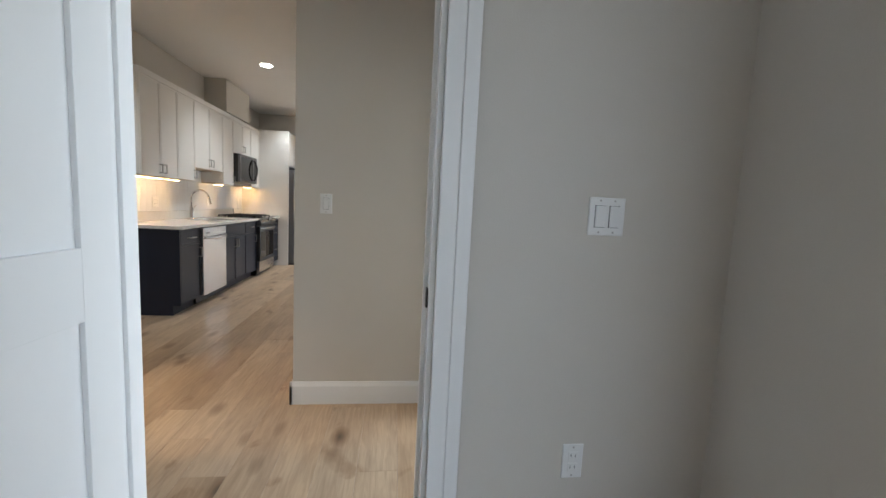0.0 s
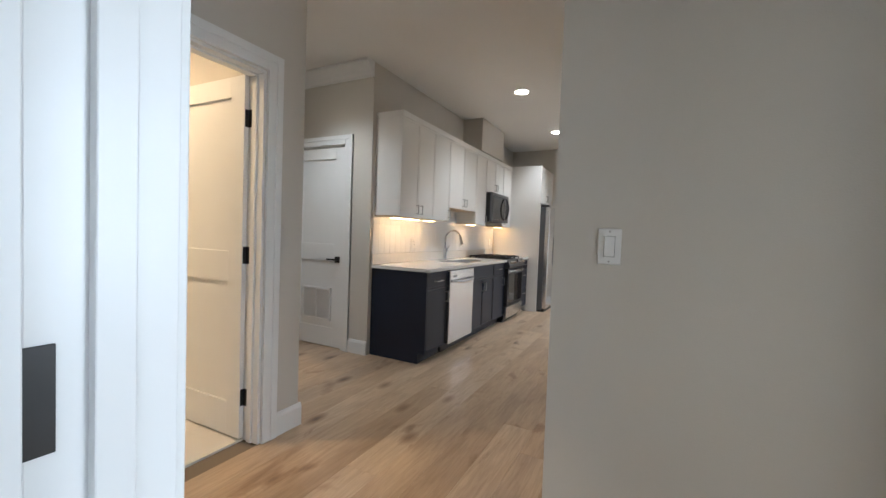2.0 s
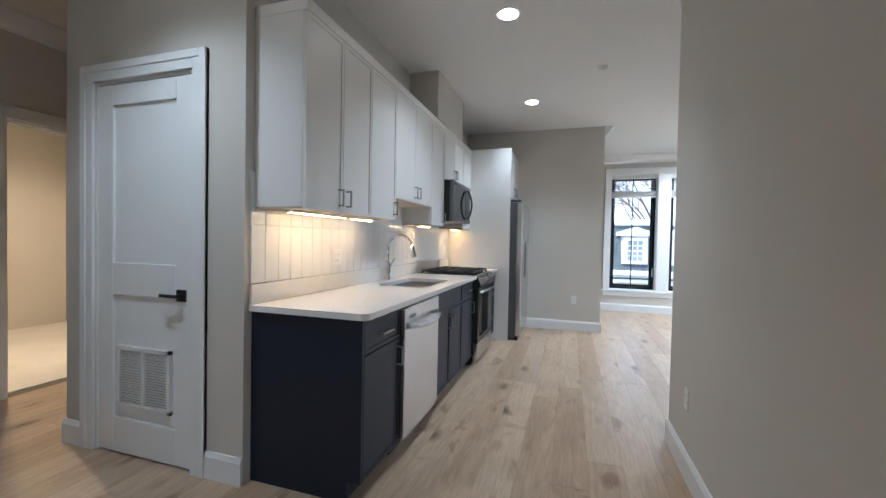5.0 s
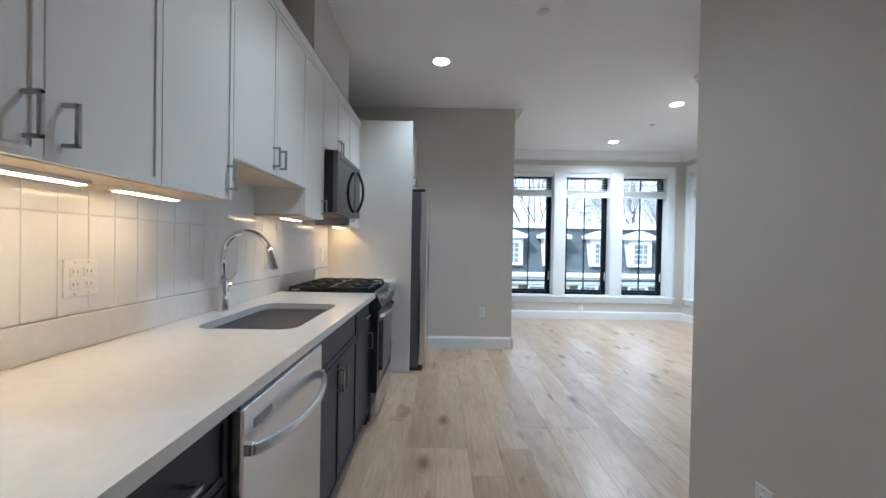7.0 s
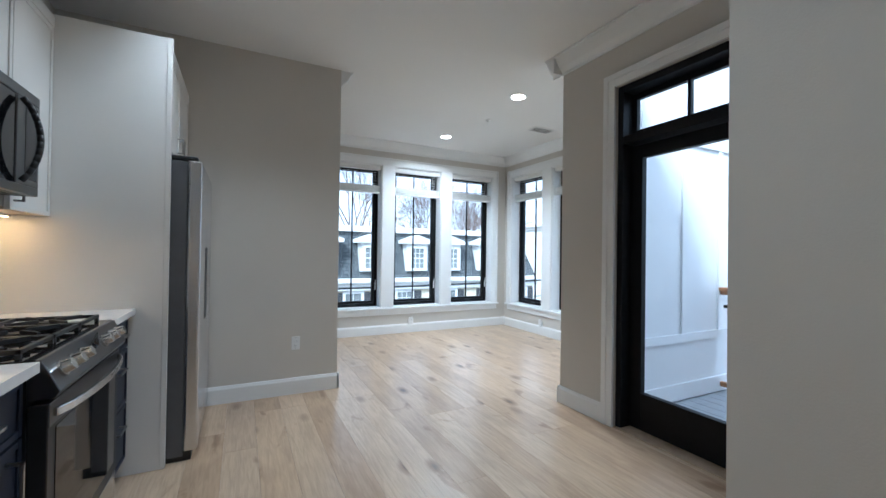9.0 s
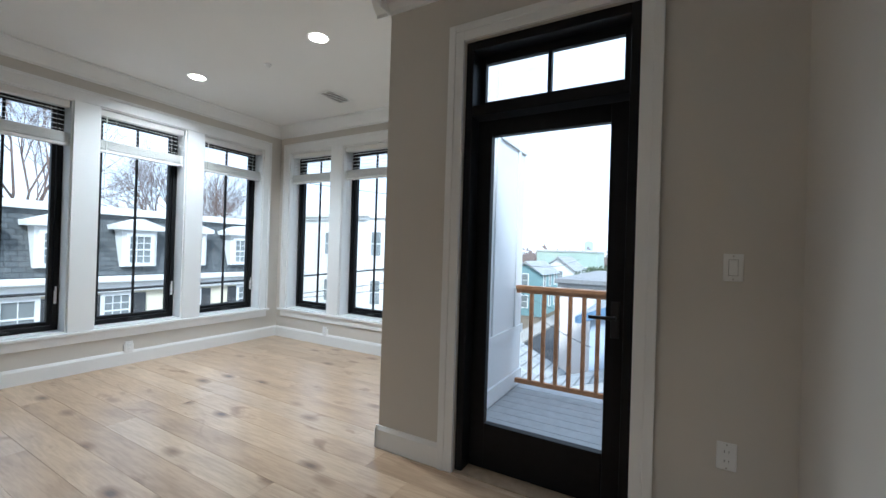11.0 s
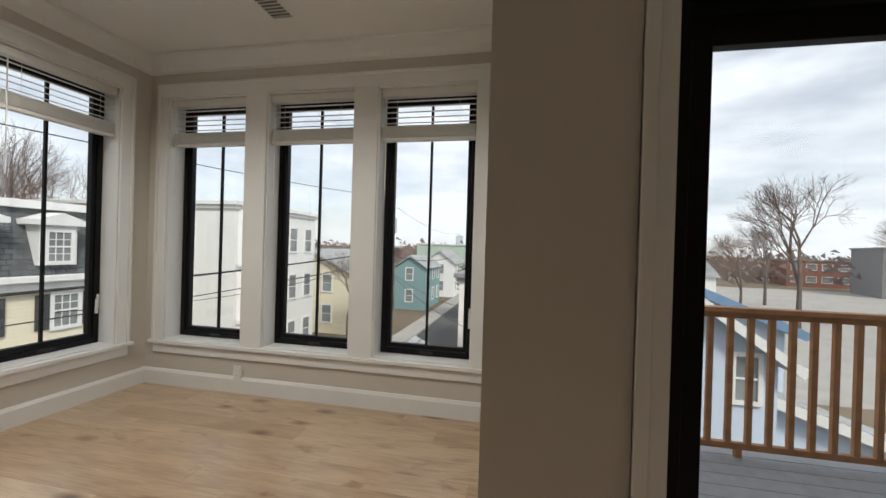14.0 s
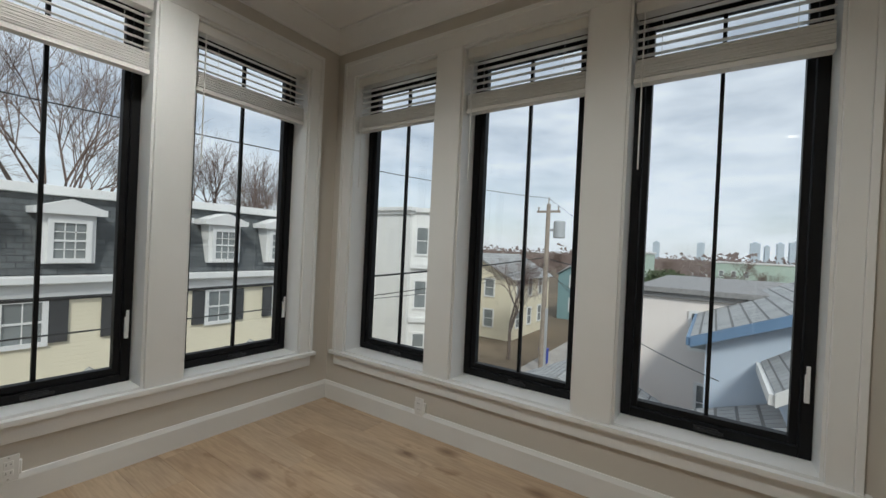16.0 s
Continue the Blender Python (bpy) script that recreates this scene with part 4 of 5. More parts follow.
# ---- bathrooms ----
o = Builder().box(-8, XB - 0.131, -2.6, YNIB - 0.131, -0.011, 0.002).box(-8, XP - 0.121, YNIB, 6.0, -0.011, 0.003).done("bath_floor", CREAM)
tagged(o, "pale cream tiled bathroom floor", "floor", kind="structure")
o = Builder().box(-8, XB - 0.131, YNIB - 0.14, YNIB - 0.1305, 0.003, H).box(-5.07, -5.02, -1, YNIB - 0.14, 0.003, H).done("bath_wall_tile", BATHTILE)
tagged(o, "grey veined tiled tub surround", "wall tile", kind="structure")
o = Builder().box(-3.72, XB - 0.131, YNIB - 0.15, YNIB - 0.1405, 0.003, H).done("bath_wall_paint", PAINT)
tagged(o, "cream painted bathroom wall", "wall", kind="structure")
tub = thing("bathtub", (-4.43, 1.45, 0.003), "white built-in bathtub with tall apron", "bathtub")
Builder().box(-0.58, 0.58, -0.76, 0.755, 0.0, 0.42).done("apron", PORCELAIN, tub, bevel=0.03)
Builder().box(-0.58, 0.58, -0.76, 0.755, 0.421, 0.47).done("rim", PORCELAIN, tub, bevel=0.02)
sd = thing("shower_door", (-3.87, 1.45, 0.474), "framed sliding glass tub door with chrome rails", "shower door")
for q in ((-0.015, 0.015, -0.75, 0.75, 0.0, 0.03), (-0.02, 0.02, -0.75, 0.75, 1.56, 1.61), (-0.012, 0.012, 0.725, 0.75, 0.03, 1.56)):
    Builder().box(*q).done("rail", NICKEL, sd, bevel=0.003)
for q in ((0.006, 0.012, -0.02, 0.72), (-0.012, -0.006, -0.74, 0.06)):
    Builder().box(*q, 0.03, 1.56).done("glass_panel", SHOWER, sd)
Builder().tube((0.05, 0.1, 0.72), (0.05, 0.62, 0.72), 0.008).tube((0.01, 0.12, 0.72), (0.05, 0.12, 0.72), 0.006).tube((0.01, 0.6, 0.72), (0.05, 0.6, 0.72), 0.006).done("towel_bar", NICKEL, sd)
tb = thing("towel_rail", (-3.35, YNIB - 0.15, 1.35), "brushed nickel towel rail on a wall", "towel rail")
Builder().tube((-0.25, -0.06, 0), (0.25, -0.06, 0), 0.009).tube((-0.22, 0, 0), (-0.22, -0.06, 0), 0.012).tube((0.22, 0, 0), (0.22, -0.06, 0), 0.012).done("rail", NICKEL, tb)
tagged(Builder().box(-3.72, XB - 0.14, YNIB - 0.167, YNIB - 0.15, 0.003, 0.14).done("baseboard_bath", TRIM, bevel=0.004), "white bathroom baseboard", "baseboard", kind="structure")

to = thing("toilet", (-6.4, 5.55, 0.003), "white two-piece toilet with closed lid", "toilet")
Builder().box(-0.21, 0.21, 0.18, 0.38, 0.38, 0.75).done("tank", PORCELAIN, to, bevel=0.02)
Builder().box(-0.225, 0.225, 0.165, 0.395, 0.751, 0.79).done("tank_lid", PORCELAIN, to, bevel=0.012)
b = Builder().lathe((0, 0, 0), [(0.13, 0), (0.12, 0.05), (0.12, 0.22), (0.19, 0.36), (0.19, 0.39)])
bmesh.ops.scale(b.bm, vec=(0.95, 1.35, 1), verts=b.bm.verts[:])
b.done("bowl", PORCELAIN, to, bevel=0.008)
b = Builder().lathe((0, 0, 0.391), [(0.19, 0), (0.195, 0.015), (0.18, 0.035)])
bmesh.ops.scale(b.bm, vec=(0.95, 1.35, 1), verts=b.bm.verts[:])
b.done("lid", PORCELAIN, to, bevel=0.006)

for x, y, w in ((-3.2, 1.3, 62), (-4.4, 1.2, 48), (-6.3, 4.6, 110)):
    r = thing("recessed_light", (x, y, H), "round white recessed ceiling light, lit", "recessed light", "recessed lights")
    Builder().lathe((0, 0, 0), [(0.072, -0.002), (0.086, -0.006), (0.088, -0.0005), (0.06, -0.0005)]).done("trim_ring", PLASTIC, r)
    Builder().lathe((0, 0, 0), [(0.068, -0.0055), (0.068, -0.0025)]).done("lens", LAMP, r)
    s = new("bath_lamp", bpy.data.lights.new("bath_lamp", "SPOT"))
    s.data.energy, s.data.spot_size, s.data.spot_blend, s.data.shadow_soft_size, s.data.color = w, radians(150), 0.6, 0.06, (1, 0.66, 0.36)
    s.matrix_world = look((x, y, H - 0.012), (x, y, 0))
    s.parent = r
    s.matrix_parent_inverse = r.matrix_basis.inverted()

# ---- balcony ----
CEDAR = material("cedar_rail", (0.42, 0.20, 0.085), 0.6, vary=0.2, scale=14, bump=0.2, bump_scale=60)
DECKM = material("grey_composite_deck", (0.36, 0.38, 0.40), 0.6, vary=0.1, scale=12, bump=0.3, bump_scale=70)
CLAD = material("white_cladding", (0.78, 0.79, 0.80), 0.5, vary=0.03, scale=3)
deck = thing("deck", (0, 0, 0), "grey composite board balcony deck", "deck")
deck["kind"] = "structure"
Builder().box(XD + 0.18, 2.98, 4.2, YS - 0.24, -0.36, -0.128).done("joists", material("deck_frame", (0.3, 0.22, 0.14), 0.8, vary=0.2), deck)
for k in range(13):
    x0 = XD + 0.205 + k * 0.141
    Builder().box(x0, x0 + 0.136, 4.2, YS - 0.245, -0.126, -0.10).done("deck_board", DECKM, deck, bevel=0.003)
rail = thing("balcony_railing", (2.80, 0, 0), "cedar balcony railing with square balusters", "railing")
Builder().box(-0.05, 0.05, 4.2, YS - 0.25, 0.905, 0.94).box(-0.02, 0.02, 4.2, YS - 0.25, 0.865, 0.905).done("top_rail", CEDAR, rail, bevel=0.004)
Builder().box(-0.02, 0.02, 4.2, YS - 0.25, -0.045, 0.0).done("bottom_rail", CEDAR, rail, bevel=0.003)
Builder().box(-0.02, 0.02, 5.5, 5.54, -0.10, -0.045).done("block", CEDAR, rail)
for k in range(20):
    y = 6.72 - k * 0.126
    Builder().box(-0.018, 0.018, y - 0.018, y + 0.018, 0.0, 0.865).done("baluster", CEDAR, rail, bevel=0.002)
cl = thing("outer_cladding", (0, 0, 0), "white board-and-batten outer wall", "cladding")
cl["kind"] = "structure"
ys = YS - 0.2215
Builder().box(XD + 0.181, XE + 0.34, ys - 0.012, ys, -0.3, 3.5).box(XE + 0.302, XE + 0.34, ys, YN + 0.33, -3, 0.2).done("sheet", CLAD, cl)
for q in ((XD + 0.181, XE + 0.35, 0.44, 0.52), (XD + 0.181, XE + 0.35, -0.09, 0.06), (XD + 0.181, XE + 0.35, 2.3, 2.36)):
    Builder().box(q[0], q[1], ys - 0.034, ys - 0.0125, q[2], q[3]).done("rail_board", CLAD, cl, bevel=0.003)
for x in (1.62, 2.2, 2.78):
    Builder().box(x - 0.03, x + 0.03, ys - 0.030, ys - 0.0125, 0.52, 3.5).done("batten", CLAD, cl, bevel=0.003)

# ---- outside: ground, street, houses ----
G = -6.3
ASPHALT = material("asphalt", (0.075, 0.075, 0.078), 0.9, vary=0.25, scale=0.8, bump=0.3, bump_scale=30)
CONCRETE = material("concrete", (0.36, 0.34, 0.31), 0.85, vary=0.12, scale=0.7, bump=0.2, bump_scale=20)
DIRT = material("winter_ground", (0.16, 0.125, 0.085), 0.95, vary=0.35, scale=0.25, bump=0.4, bump_scale=4)


def lapped(name, colour, pitch):
    m = material(name, colour, 0.55, vary=0.03, scale=0.5)
    n, l = m.node_tree.nodes, m.node_tree.links
    co, sep, a, fr = n.new("ShaderNodeTexCoord"), n.new("ShaderNodeSeparateXYZ"), n.new("ShaderNodeMath"), n.new("ShaderNodeMath")
    a.operation, fr.operation = "DIVIDE", "FRACT"
    a.inputs[1].default_value = pitch
    bp = n.new("ShaderNodeBump")
    bp.inputs["Strength"].default_value, bp.inputs["Distance"].default_value, bp.invert = 0.6, 0.03, True
    l.new(co.outputs["Object"], sep.inputs[0])
    l.new(sep.outputs["Z"], a.inputs[0])
    l.new(a.outputs[0], fr.inputs[0])
    l.new(fr.outputs[0], bp.inputs["Height"])
    l.new(bp.outputs[0], n["Principled BSDF"].inputs["Normal"])
    return m


def shingled(name, c1, c2):
    m = material(name, c1, 0.9)
    n, l = m.node_tree.nodes, m.node_tree.links
    co, mp, br = n.new("ShaderNodeTexCoord"), n.new("ShaderNodeMapping"), n.new("ShaderNodeTexBrick")
    mp.inputs["Rotation"].default_value = (radians(90), 0, 0)
    br.inputs["Color1"].default_value, br.inputs["Color2"].default_value = (*c1, 1), (*c2, 1)
    br.inputs["Mortar"].default_value = (*[c * 0.5 for c in c1], 1)
    br.inputs["Scale"].default_value, br.inputs["Mortar Size"].default_value = 1.0, 0.012
    br.inputs["Brick Width"].default_value, br.inputs["Row Height"].default_value = 0.28, 0.15
    l.new(co.outputs["Object"], mp.inputs[0])
    l.new(mp.outputs[0], br.inputs["Vector"])
    l.new(br.outputs[0], n["Principled BSDF"].inputs["Base Color"])
    return m


CREAMSIDE = lapped("cream_clapboard", (0.72, 0.66, 0.50), 0.11)
BLUESIDE = lapped("pale_blue_clapboard", (0.52, 0.60, 0.70), 0.11)
BEIGESIDE = lapped("beige_vinyl", (0.80, 0.74, 0.69), 0.13)
WHITESIDE = lapped("white_clapboard", (0.75, 0.75, 0.72), 0.14)
TEALSIDE = lapped("teal_clapboard", (0.20, 0.32, 0.33), 0.14)
MINTSIDE = lapped("mint_clapboard", (0.42, 0.52, 0.44), 0.14)
SLATE = shingled("slate_shingle", (0.075, 0.085, 0.09), (0.115, 0.125, 0.13))
GREYROOF = shingled("grey_shingle", (0.33, 0.34, 0.34), (0.44, 0.45, 0.45))
BRICKM = shingled("red_brick", (0.27, 0.12, 0.09), (0.36, 0.18, 0.13))
OUTTRIM = material("white_outdoor_trim", (0.78, 0.78, 0.76), 0.5, vary=0.03, scale=2)
BLUETRIM = material("blue_outdoor_trim", (0.16, 0.26, 0.40), 0.5, vary=0.05, scale=3)
SHUTTER = material("dark_shutter", (0.05, 0.052, 0.055), 0.5, vary=0.1)
PANE = material("far_window_pane", (0.22, 0.24, 0.24), 0.05, vary=0.3, scale=0.8, spec=0.6)
CAPM = material("grey_roof_edge", (0.27, 0.265, 0.26), 0.7, vary=0.2)

tagged(Builder().box(-2500, 2500, -2500, 2500, G - 0.5, G).done("ground", DIRT), "bare brown winter ground", "ground", kind="structure")
tagged(Builder().box(-200, 260, 11.6, 16.0, G - 0.2, G + 0.02).done("road", ASPHALT), "grey asphalt street", "road", kind="structure")
tagged(Builder().box(-200, 260, 16.0, 17.7, G - 0.2, G + 0.16).box(-200, 260, 10.7, 11.6, G - 0.2, G + 0.16).done("pavement", CONCRETE), "pale concrete pavement with raised kerb", "pavement", kind="structure")
tagged(Builder().box(24, 110, -70, 2.0, G - 0.2, G + 0.025).done("parking_lot", CONCRETE), "pale concrete parking lot", "parking lot", kind="structure")
tagged(Builder().box(-8.1, 2.9, -2.7, 10.5, G, -0.31).done("wall_lower_storeys", CLAD), "white lower storeys of the same building", "wall", kind="structure")


def far_window(parent, m, w, h, shutters=False, grid=(2, 2), trim=None):
    """A sash window in the plane y=0 facing -y, centred; placed by m in the house's frame."""
    t = 0.11
    b = Builder()
    for q in ((-w / 2 - t, -w / 2, -h / 2 - t, h / 2 + t), (w / 2, w / 2 + t, -h / 2 - t, h / 2 + t), (-w / 2, w / 2, h / 2, h / 2 + t), (-w / 2, w / 2, -h / 2 - t, -h / 2)):
        b.box(q[0], q[1], -0.06, 0.02, q[2], q[3])
    b.box(-w / 2, w / 2, -0.04, 0.0, -0.025, 0.025)
    for i in range(1, grid[0]):
        x = -w / 2 + w * i / grid[0]
        b.box(x - 0.012, x + 0.012, -0.03, 0.0, -h / 2, h / 2)
    for j in range(1, grid[1] * 2):
        if j != grid[1]:
            z = -h / 2 + h * j / (grid[1] * 2)
            b.box(-w / 2, w / 2, -0.03, 0.0, z - 0.012, z + 0.012)
    fr_ = b.done("window", trim or OUTTRIM, parent)
    fr_.matrix_basis = m
    p = Builder().box(-w / 2, w / 2, -0.015, -0.003, -h / 2, h / 2).done("pane", PANE, fr_)
    if shutters:
        b = Builder()
        for s in (-1, 1):
            b.box(*sorted((s * (w / 2 + t + 0.01), s * (w / 2 + t + 0.36))), -0.05, 0.0, -h / 2 - 0.05, h / 2 + 0.05)
        b.done("shutter", SHUTTER, fr_)


# mansard house across the street
mh = thing("mansard_house", (0, 21.0, G), "cream house with slate mansard roof and dormers", "house")
e0, e1 = 0.0 - G, 2.12 - G
Builder().box(-16, 12.0, 0.0, 9, 0, e0).done("wall", CREAMSIDE, mh)
b = Builder()
lowr = [b.bm.verts.new((x, y, e0)) for x, y in ((-16.2, -0.1), (12.2, -0.1), (12.2, 9.2), (-16.2, 9.2))]
topr = [b.bm.verts.new((x, y, e1)) for x, y in ((-15.5, 0.62), (11.5, 0.62), (11.5, 8.4), (-15.5, 8.4))]
for k in range(4):
    b.bm.faces.new((lowr[k], lowr[(k + 1) % 4], topr[(k + 1) % 4], topr[k]))
b.bm.faces.new(topr)
b.done("roof", SLATE, mh)
Builder().box(-16.4, 12.4, -0.38, 0.0, e0 - 0.05, e0 + 0.13).box(-16.2, 12.2, -0.16, -0.001, e0 - 0.38, e0 - 0.05).box(-15.7, 11.7, 0.42, 0.9, e1 - 0.02, e1 + 0.22).done("cornice", OUTTRIM, mh, bevel=0.02)
for k, x in enumerate((-6.25, -4.3, -2.35, -0.4, 1.5, 3.4, 5.45, 7.15, 9.1, 10.9)):
    d = Builder().box(x - 0.50, x + 0.50, -0.12, 0.8, e0 + 0.42, e0 + 1.62).box(x - 0.68, x + 0.68, -0.3, 0.9, e0 + 1.62, e0 + 1.78)
    vs = [d.bm.verts.new((x + dx, dy, e0 + dz)) for dy in (-0.3, 0.9) for dx, dz in ((-0.62, 1.78), (0.62, 1.78), (0.0, 2.0))]
    for q in ((0, 1, 2), (3, 5, 4), (0, 2, 5, 3), (1, 4, 5, 2)):
        d.bm.faces.new([vs[i] for i in q])
    d.done("dormer", OUTTRIM, mh)
    far_window(mh, pose(x, -0.135, e0 + 0.98), 0.60, 0.86, grid=(3, 2))
    far_window(mh, pose((-8.6, -6.4, -4.2, -1.9, 0.4, 2.65, 4.9, 7.1, 9.4, 11.2)[k], -0.01, e0 - 0.98), 0.66, 0.95, True, grid=(2, 1) if k % 2 else (3, 2))
for x in (3.9, 8.2):
    b = Builder()
    vs = [b.bm.verts.new((x + dx, dy, e0 + dz)) for dy in (-1.2, 0.0) for dx, dz in ((-0.9, -3.0), (0.9, -3.0), (0.0, -2.25))]
    for q in ((0, 1, 2), (3, 5, 4), (0, 2, 5, 3), (1, 4, 5, 2), (0, 3, 4, 1)):
        b.bm.faces.new([vs[i] for i in q])
    b.done("porch_roof", GREYROOF, mh)
    Builder().box(-1.05, 1.05, -0.04, 0.04, -0.07, 0.07, Matrix.Translation((x - 0.45, -1.24, e0 - 2.62)) @ pose(0, 0, 0, 0, -39.8) @ Matrix.Diagonal((0.6, 1, 1, 1))).box(-1.05, 1.05, -0.04, 0.04, -0.07, 0.07, Matrix.Translation((x + 0.45, -1.24, e0 - 2.62)) @ pose(0, 0, 0, 0, 39.8) @ Matrix.Diagonal((0.6, 1, 1, 1))).done("bargeboard", OUTTRIM, mh)


def block_house(name, at, w, d, h, mat, label, windows=(), rz=0, cap=None, roof=None):
    """A house with its front along local x at y=0; windows: (x, z, width, height, side) with side 0 front, 1 left."""
    t = thing(name, at, label, "house")
    t.rotation_euler = (0, 0, radians(rz))
    Builder().box(0, w, 0, d, 0, h).done("wall", mat, t)
    if roof is None:
        Builder().box(-0.25, w + 0.25, -0.25, d + 0.25, h, h + 0.22).box(-0.12, w + 0.12, -0.12, d + 0.12, h - 0.2, h).done("cornice", cap or OUTTRIM, t, bevel=0.02)
    else:
        b = Builder()
        rise, over = roof
        vs = [b.bm.verts.new((x, y, z)) for x in (-over, w + over) for y, z in ((-over, h - 0.1), (d / 2, h + rise), (d + over, h - 0.1), (d / 2, h + rise - 0.25), )]
        for q in ((0, 1, 5, 4), (1, 2, 6, 5), (0, 4, 7, 3), (3, 7, 6, 2), (0, 3, 1), (1, 3, 2), (4, 5, 7), (5, 6, 7)):
            b.bm.faces.new([vs[i] for i in q])
        b.done("roof", GREYROOF, t)
        b = Builder()
        vs = [b.bm.verts.new((x, y, z)) for x in (0, w) for y, z in ((0, h), (d, h), (d / 2, h + rise - 0.2))]
        for q in ((0, 1, 2), (3, 5, 4)):
            b.bm.faces.new([vs[i] for i in q])
        b.done("gable", mat, t)
    for x, z, ww, wh, side in windows:
        m = pose(x, -0.01, z) if side == 0 else pose(-0.01, x, z, 0, 0, -90)
        far_window(t, m, ww, wh, grid=(1, 1))
    return t


td = block_house("triple_decker", (18.3, 22.3, G), 8.2, 14, 9.55, WHITESIDE, "white three-storey house with bay windows",
                 [(x, z, 0.8, 1.5, 0) for x in (5.4, 7.2) for z in (1.6, 4.7, 7.8)] + [(3.0, z, 0.7, 1.4, 1) for z in (4.7, 7.8)])
b = Builder()
bay = [(0.2, 0), (1.0, -0.9), (2.6, -0.9), (3.4, 0)]
lo_ = [b.bm.verts.new((x, y, 0.3)) for x, y in bay]
hi_ = [b.bm.verts.new((x, y, 9.55)) for x, y in bay]
for k in range(3):
    b.bm.faces.new((lo_[k], lo_[k + 1], hi_[k + 1], hi_[k]))
b.bm.faces.new(hi_)
b.done("bay", WHITESIDE, td)
b = Builder()
for z in (3.15, 6.25, 9.5):
    vs = [[b.bm.verts.new((x * 1.0 + (0.12 if x > 1.8 else -0.12), y - 0.12, z + dz)) for x, y in bay] for dz in (0, 0.25)]
    for k in range(3):
        b.bm.faces.new((vs[0][k], vs[0][k + 1], vs[1][k + 1], vs[1][k]))
    b.bm.faces.new(vs[1])
    b.bm.faces.new(vs[0][::-1])
b.done("belt_course", OUTTRIM, td)
for z in (1.7, 4.75, 7.85):
    far_window(td, pose(1.45, -0.91, z), 0.6, 1.5, grid=(1, 1))
    far_window(td, pose(2.2, -0.91, z), 0.6, 1.5, grid=(1, 1))
    far_window(td, pose(0.6, -0.46, z, 0, 0, -48), 0.6, 1.5, grid=(1, 1))

block_house("beige_building", (19.0, 10.2, G), 7.6, 13, 6.15, BEIGESIDE, "beige vinyl-sided flat-roofed building",
            [(2.15, 4.75, 0.8, 1.35, 0), (5.2, 4.75, 0.8, 1.35, 0), (2.4, 2.0, 0.75, 1.3, 0), (5.0, 2.0, 0.75, 1.3, 0)], rz=-90, cap=CAPM)

# pale blue house below the balcony
bh = thing("blue_house", (11.0, 3.6, G), "pale blue clapboard house with white gable trim", "house")


def gable_wing(parent, x0, x1, half, peak, eave, mat, barge, over=0.35):
    b = Builder()
    vs = [b.bm.verts.new((x, y, z)) for x in (x0, x1) for y, z in ((-half, 0), (half, 0), (half, eave), (0, peak), (-half, eave))]
    for q in ((0, 1, 2, 3, 4), (9, 8, 7, 6, 5), (0, 4, 9, 5), (1, 6, 7, 2)):
        b.bm.faces.new([vs[i] for i in q])
    b.done("wall", mat, parent)
    s = (peak - eave) / half
    for sgn in (-1, 1):
        b = Builder()
        ov = half + over
        q = [(x, sgn * y, z) for x in (x0 - over, x1 + over) for y, z in ((0, peak + 0.04), (ov, peak + 0.04 - s * ov), (ov, peak + 0.16 - s * ov), (0, peak + 0.16))]
        vs = [b.bm.verts.new(c) for c in q]
        for f_ in ((0, 1, 2, 3), (7, 6, 5, 4), (0, 4, 5, 1), (1, 5, 6, 2), (2, 6, 7, 3)):
            b.bm.faces.new([vs[i] for i in f_])
        b.done("roof", GREYROOF, parent)
        b = Builder()
        q = [(x, sgn * y, z) for x in (x0 - over - 0.05, x0 - over - 0.002) for y, z in ((0, peak - 0.13), (ov, peak - 0.13 - s * ov), (ov, peak + 0.15 - s * ov), (0, peak + 0.15))]
        vs = [b.bm.verts.new(c) for c in q]
        for f_ in ((0, 1, 2, 3), (7, 6, 5, 4), (0, 4, 5, 1), (1, 5, 6, 2), (2, 6, 7, 3)):
            b.bm.faces.new([vs[i] for i in f_])
        b.done("bargeboard", barge, parent)
        Builder().box(x0 - over, x1 + over, *sorted((sgn * ov, sgn * (ov + 0.1))), peak - 0.1 - s * ov, peak + 0.12 - s * ov).done("gutter", BLUETRIM if barge is BLUETRIM else OUTTRIM, parent)


gable_wing(bh, 0.0, 3.0, 2.75, 0.75 - G, -1.2 - G, BLUESIDE, OUTTRIM)
gable_wing(bh, 2.6, 11.0, 4.3, 0.95 - G, -0.85 - G, BLUESIDE, BLUETRIM)
far_window(bh, pose(-0.01, 0.42, -1.55 - G, 0, 0, -90), 0.62, 1.15, grid=(1, 1))
far_window(bh, pose(-0.01, -0.48, -1.55 - G, 0, 0, -90), 0.62, 1.15, grid=(1, 1))
far_window(bh, pose(-0.01, 1.95, -1.75 - G, 0, 0, -90), 0.5, 0.6, grid=(1, 1), trim=BLUETRIM)
far_window(bh, pose(-0.01, -2.05, -1.75 - G, 0, 0, -90), 0.5, 1.1, grid=(1, 1))
Builder().box(-0.02, -0.005, -0.98, 0.92, -2.25 - G, -0.85 - G).done("window_surround", BLUETRIM, bh)
Builder().box(3.6, 4.2, -0.55, 0.0, 0.4 - G, 1.74 - G).box(3.55, 4.25, -0.6, 0.05, 1.58 - G, 1.66 - G).done("chimney", BRICKM, bh, bevel=0.01, label="red brick chimney")
gable_wing(bh, 1.2, 2.2, 6.2, -1.5 - G, -3.6 - G, BLUESIDE, OUTTRIM)

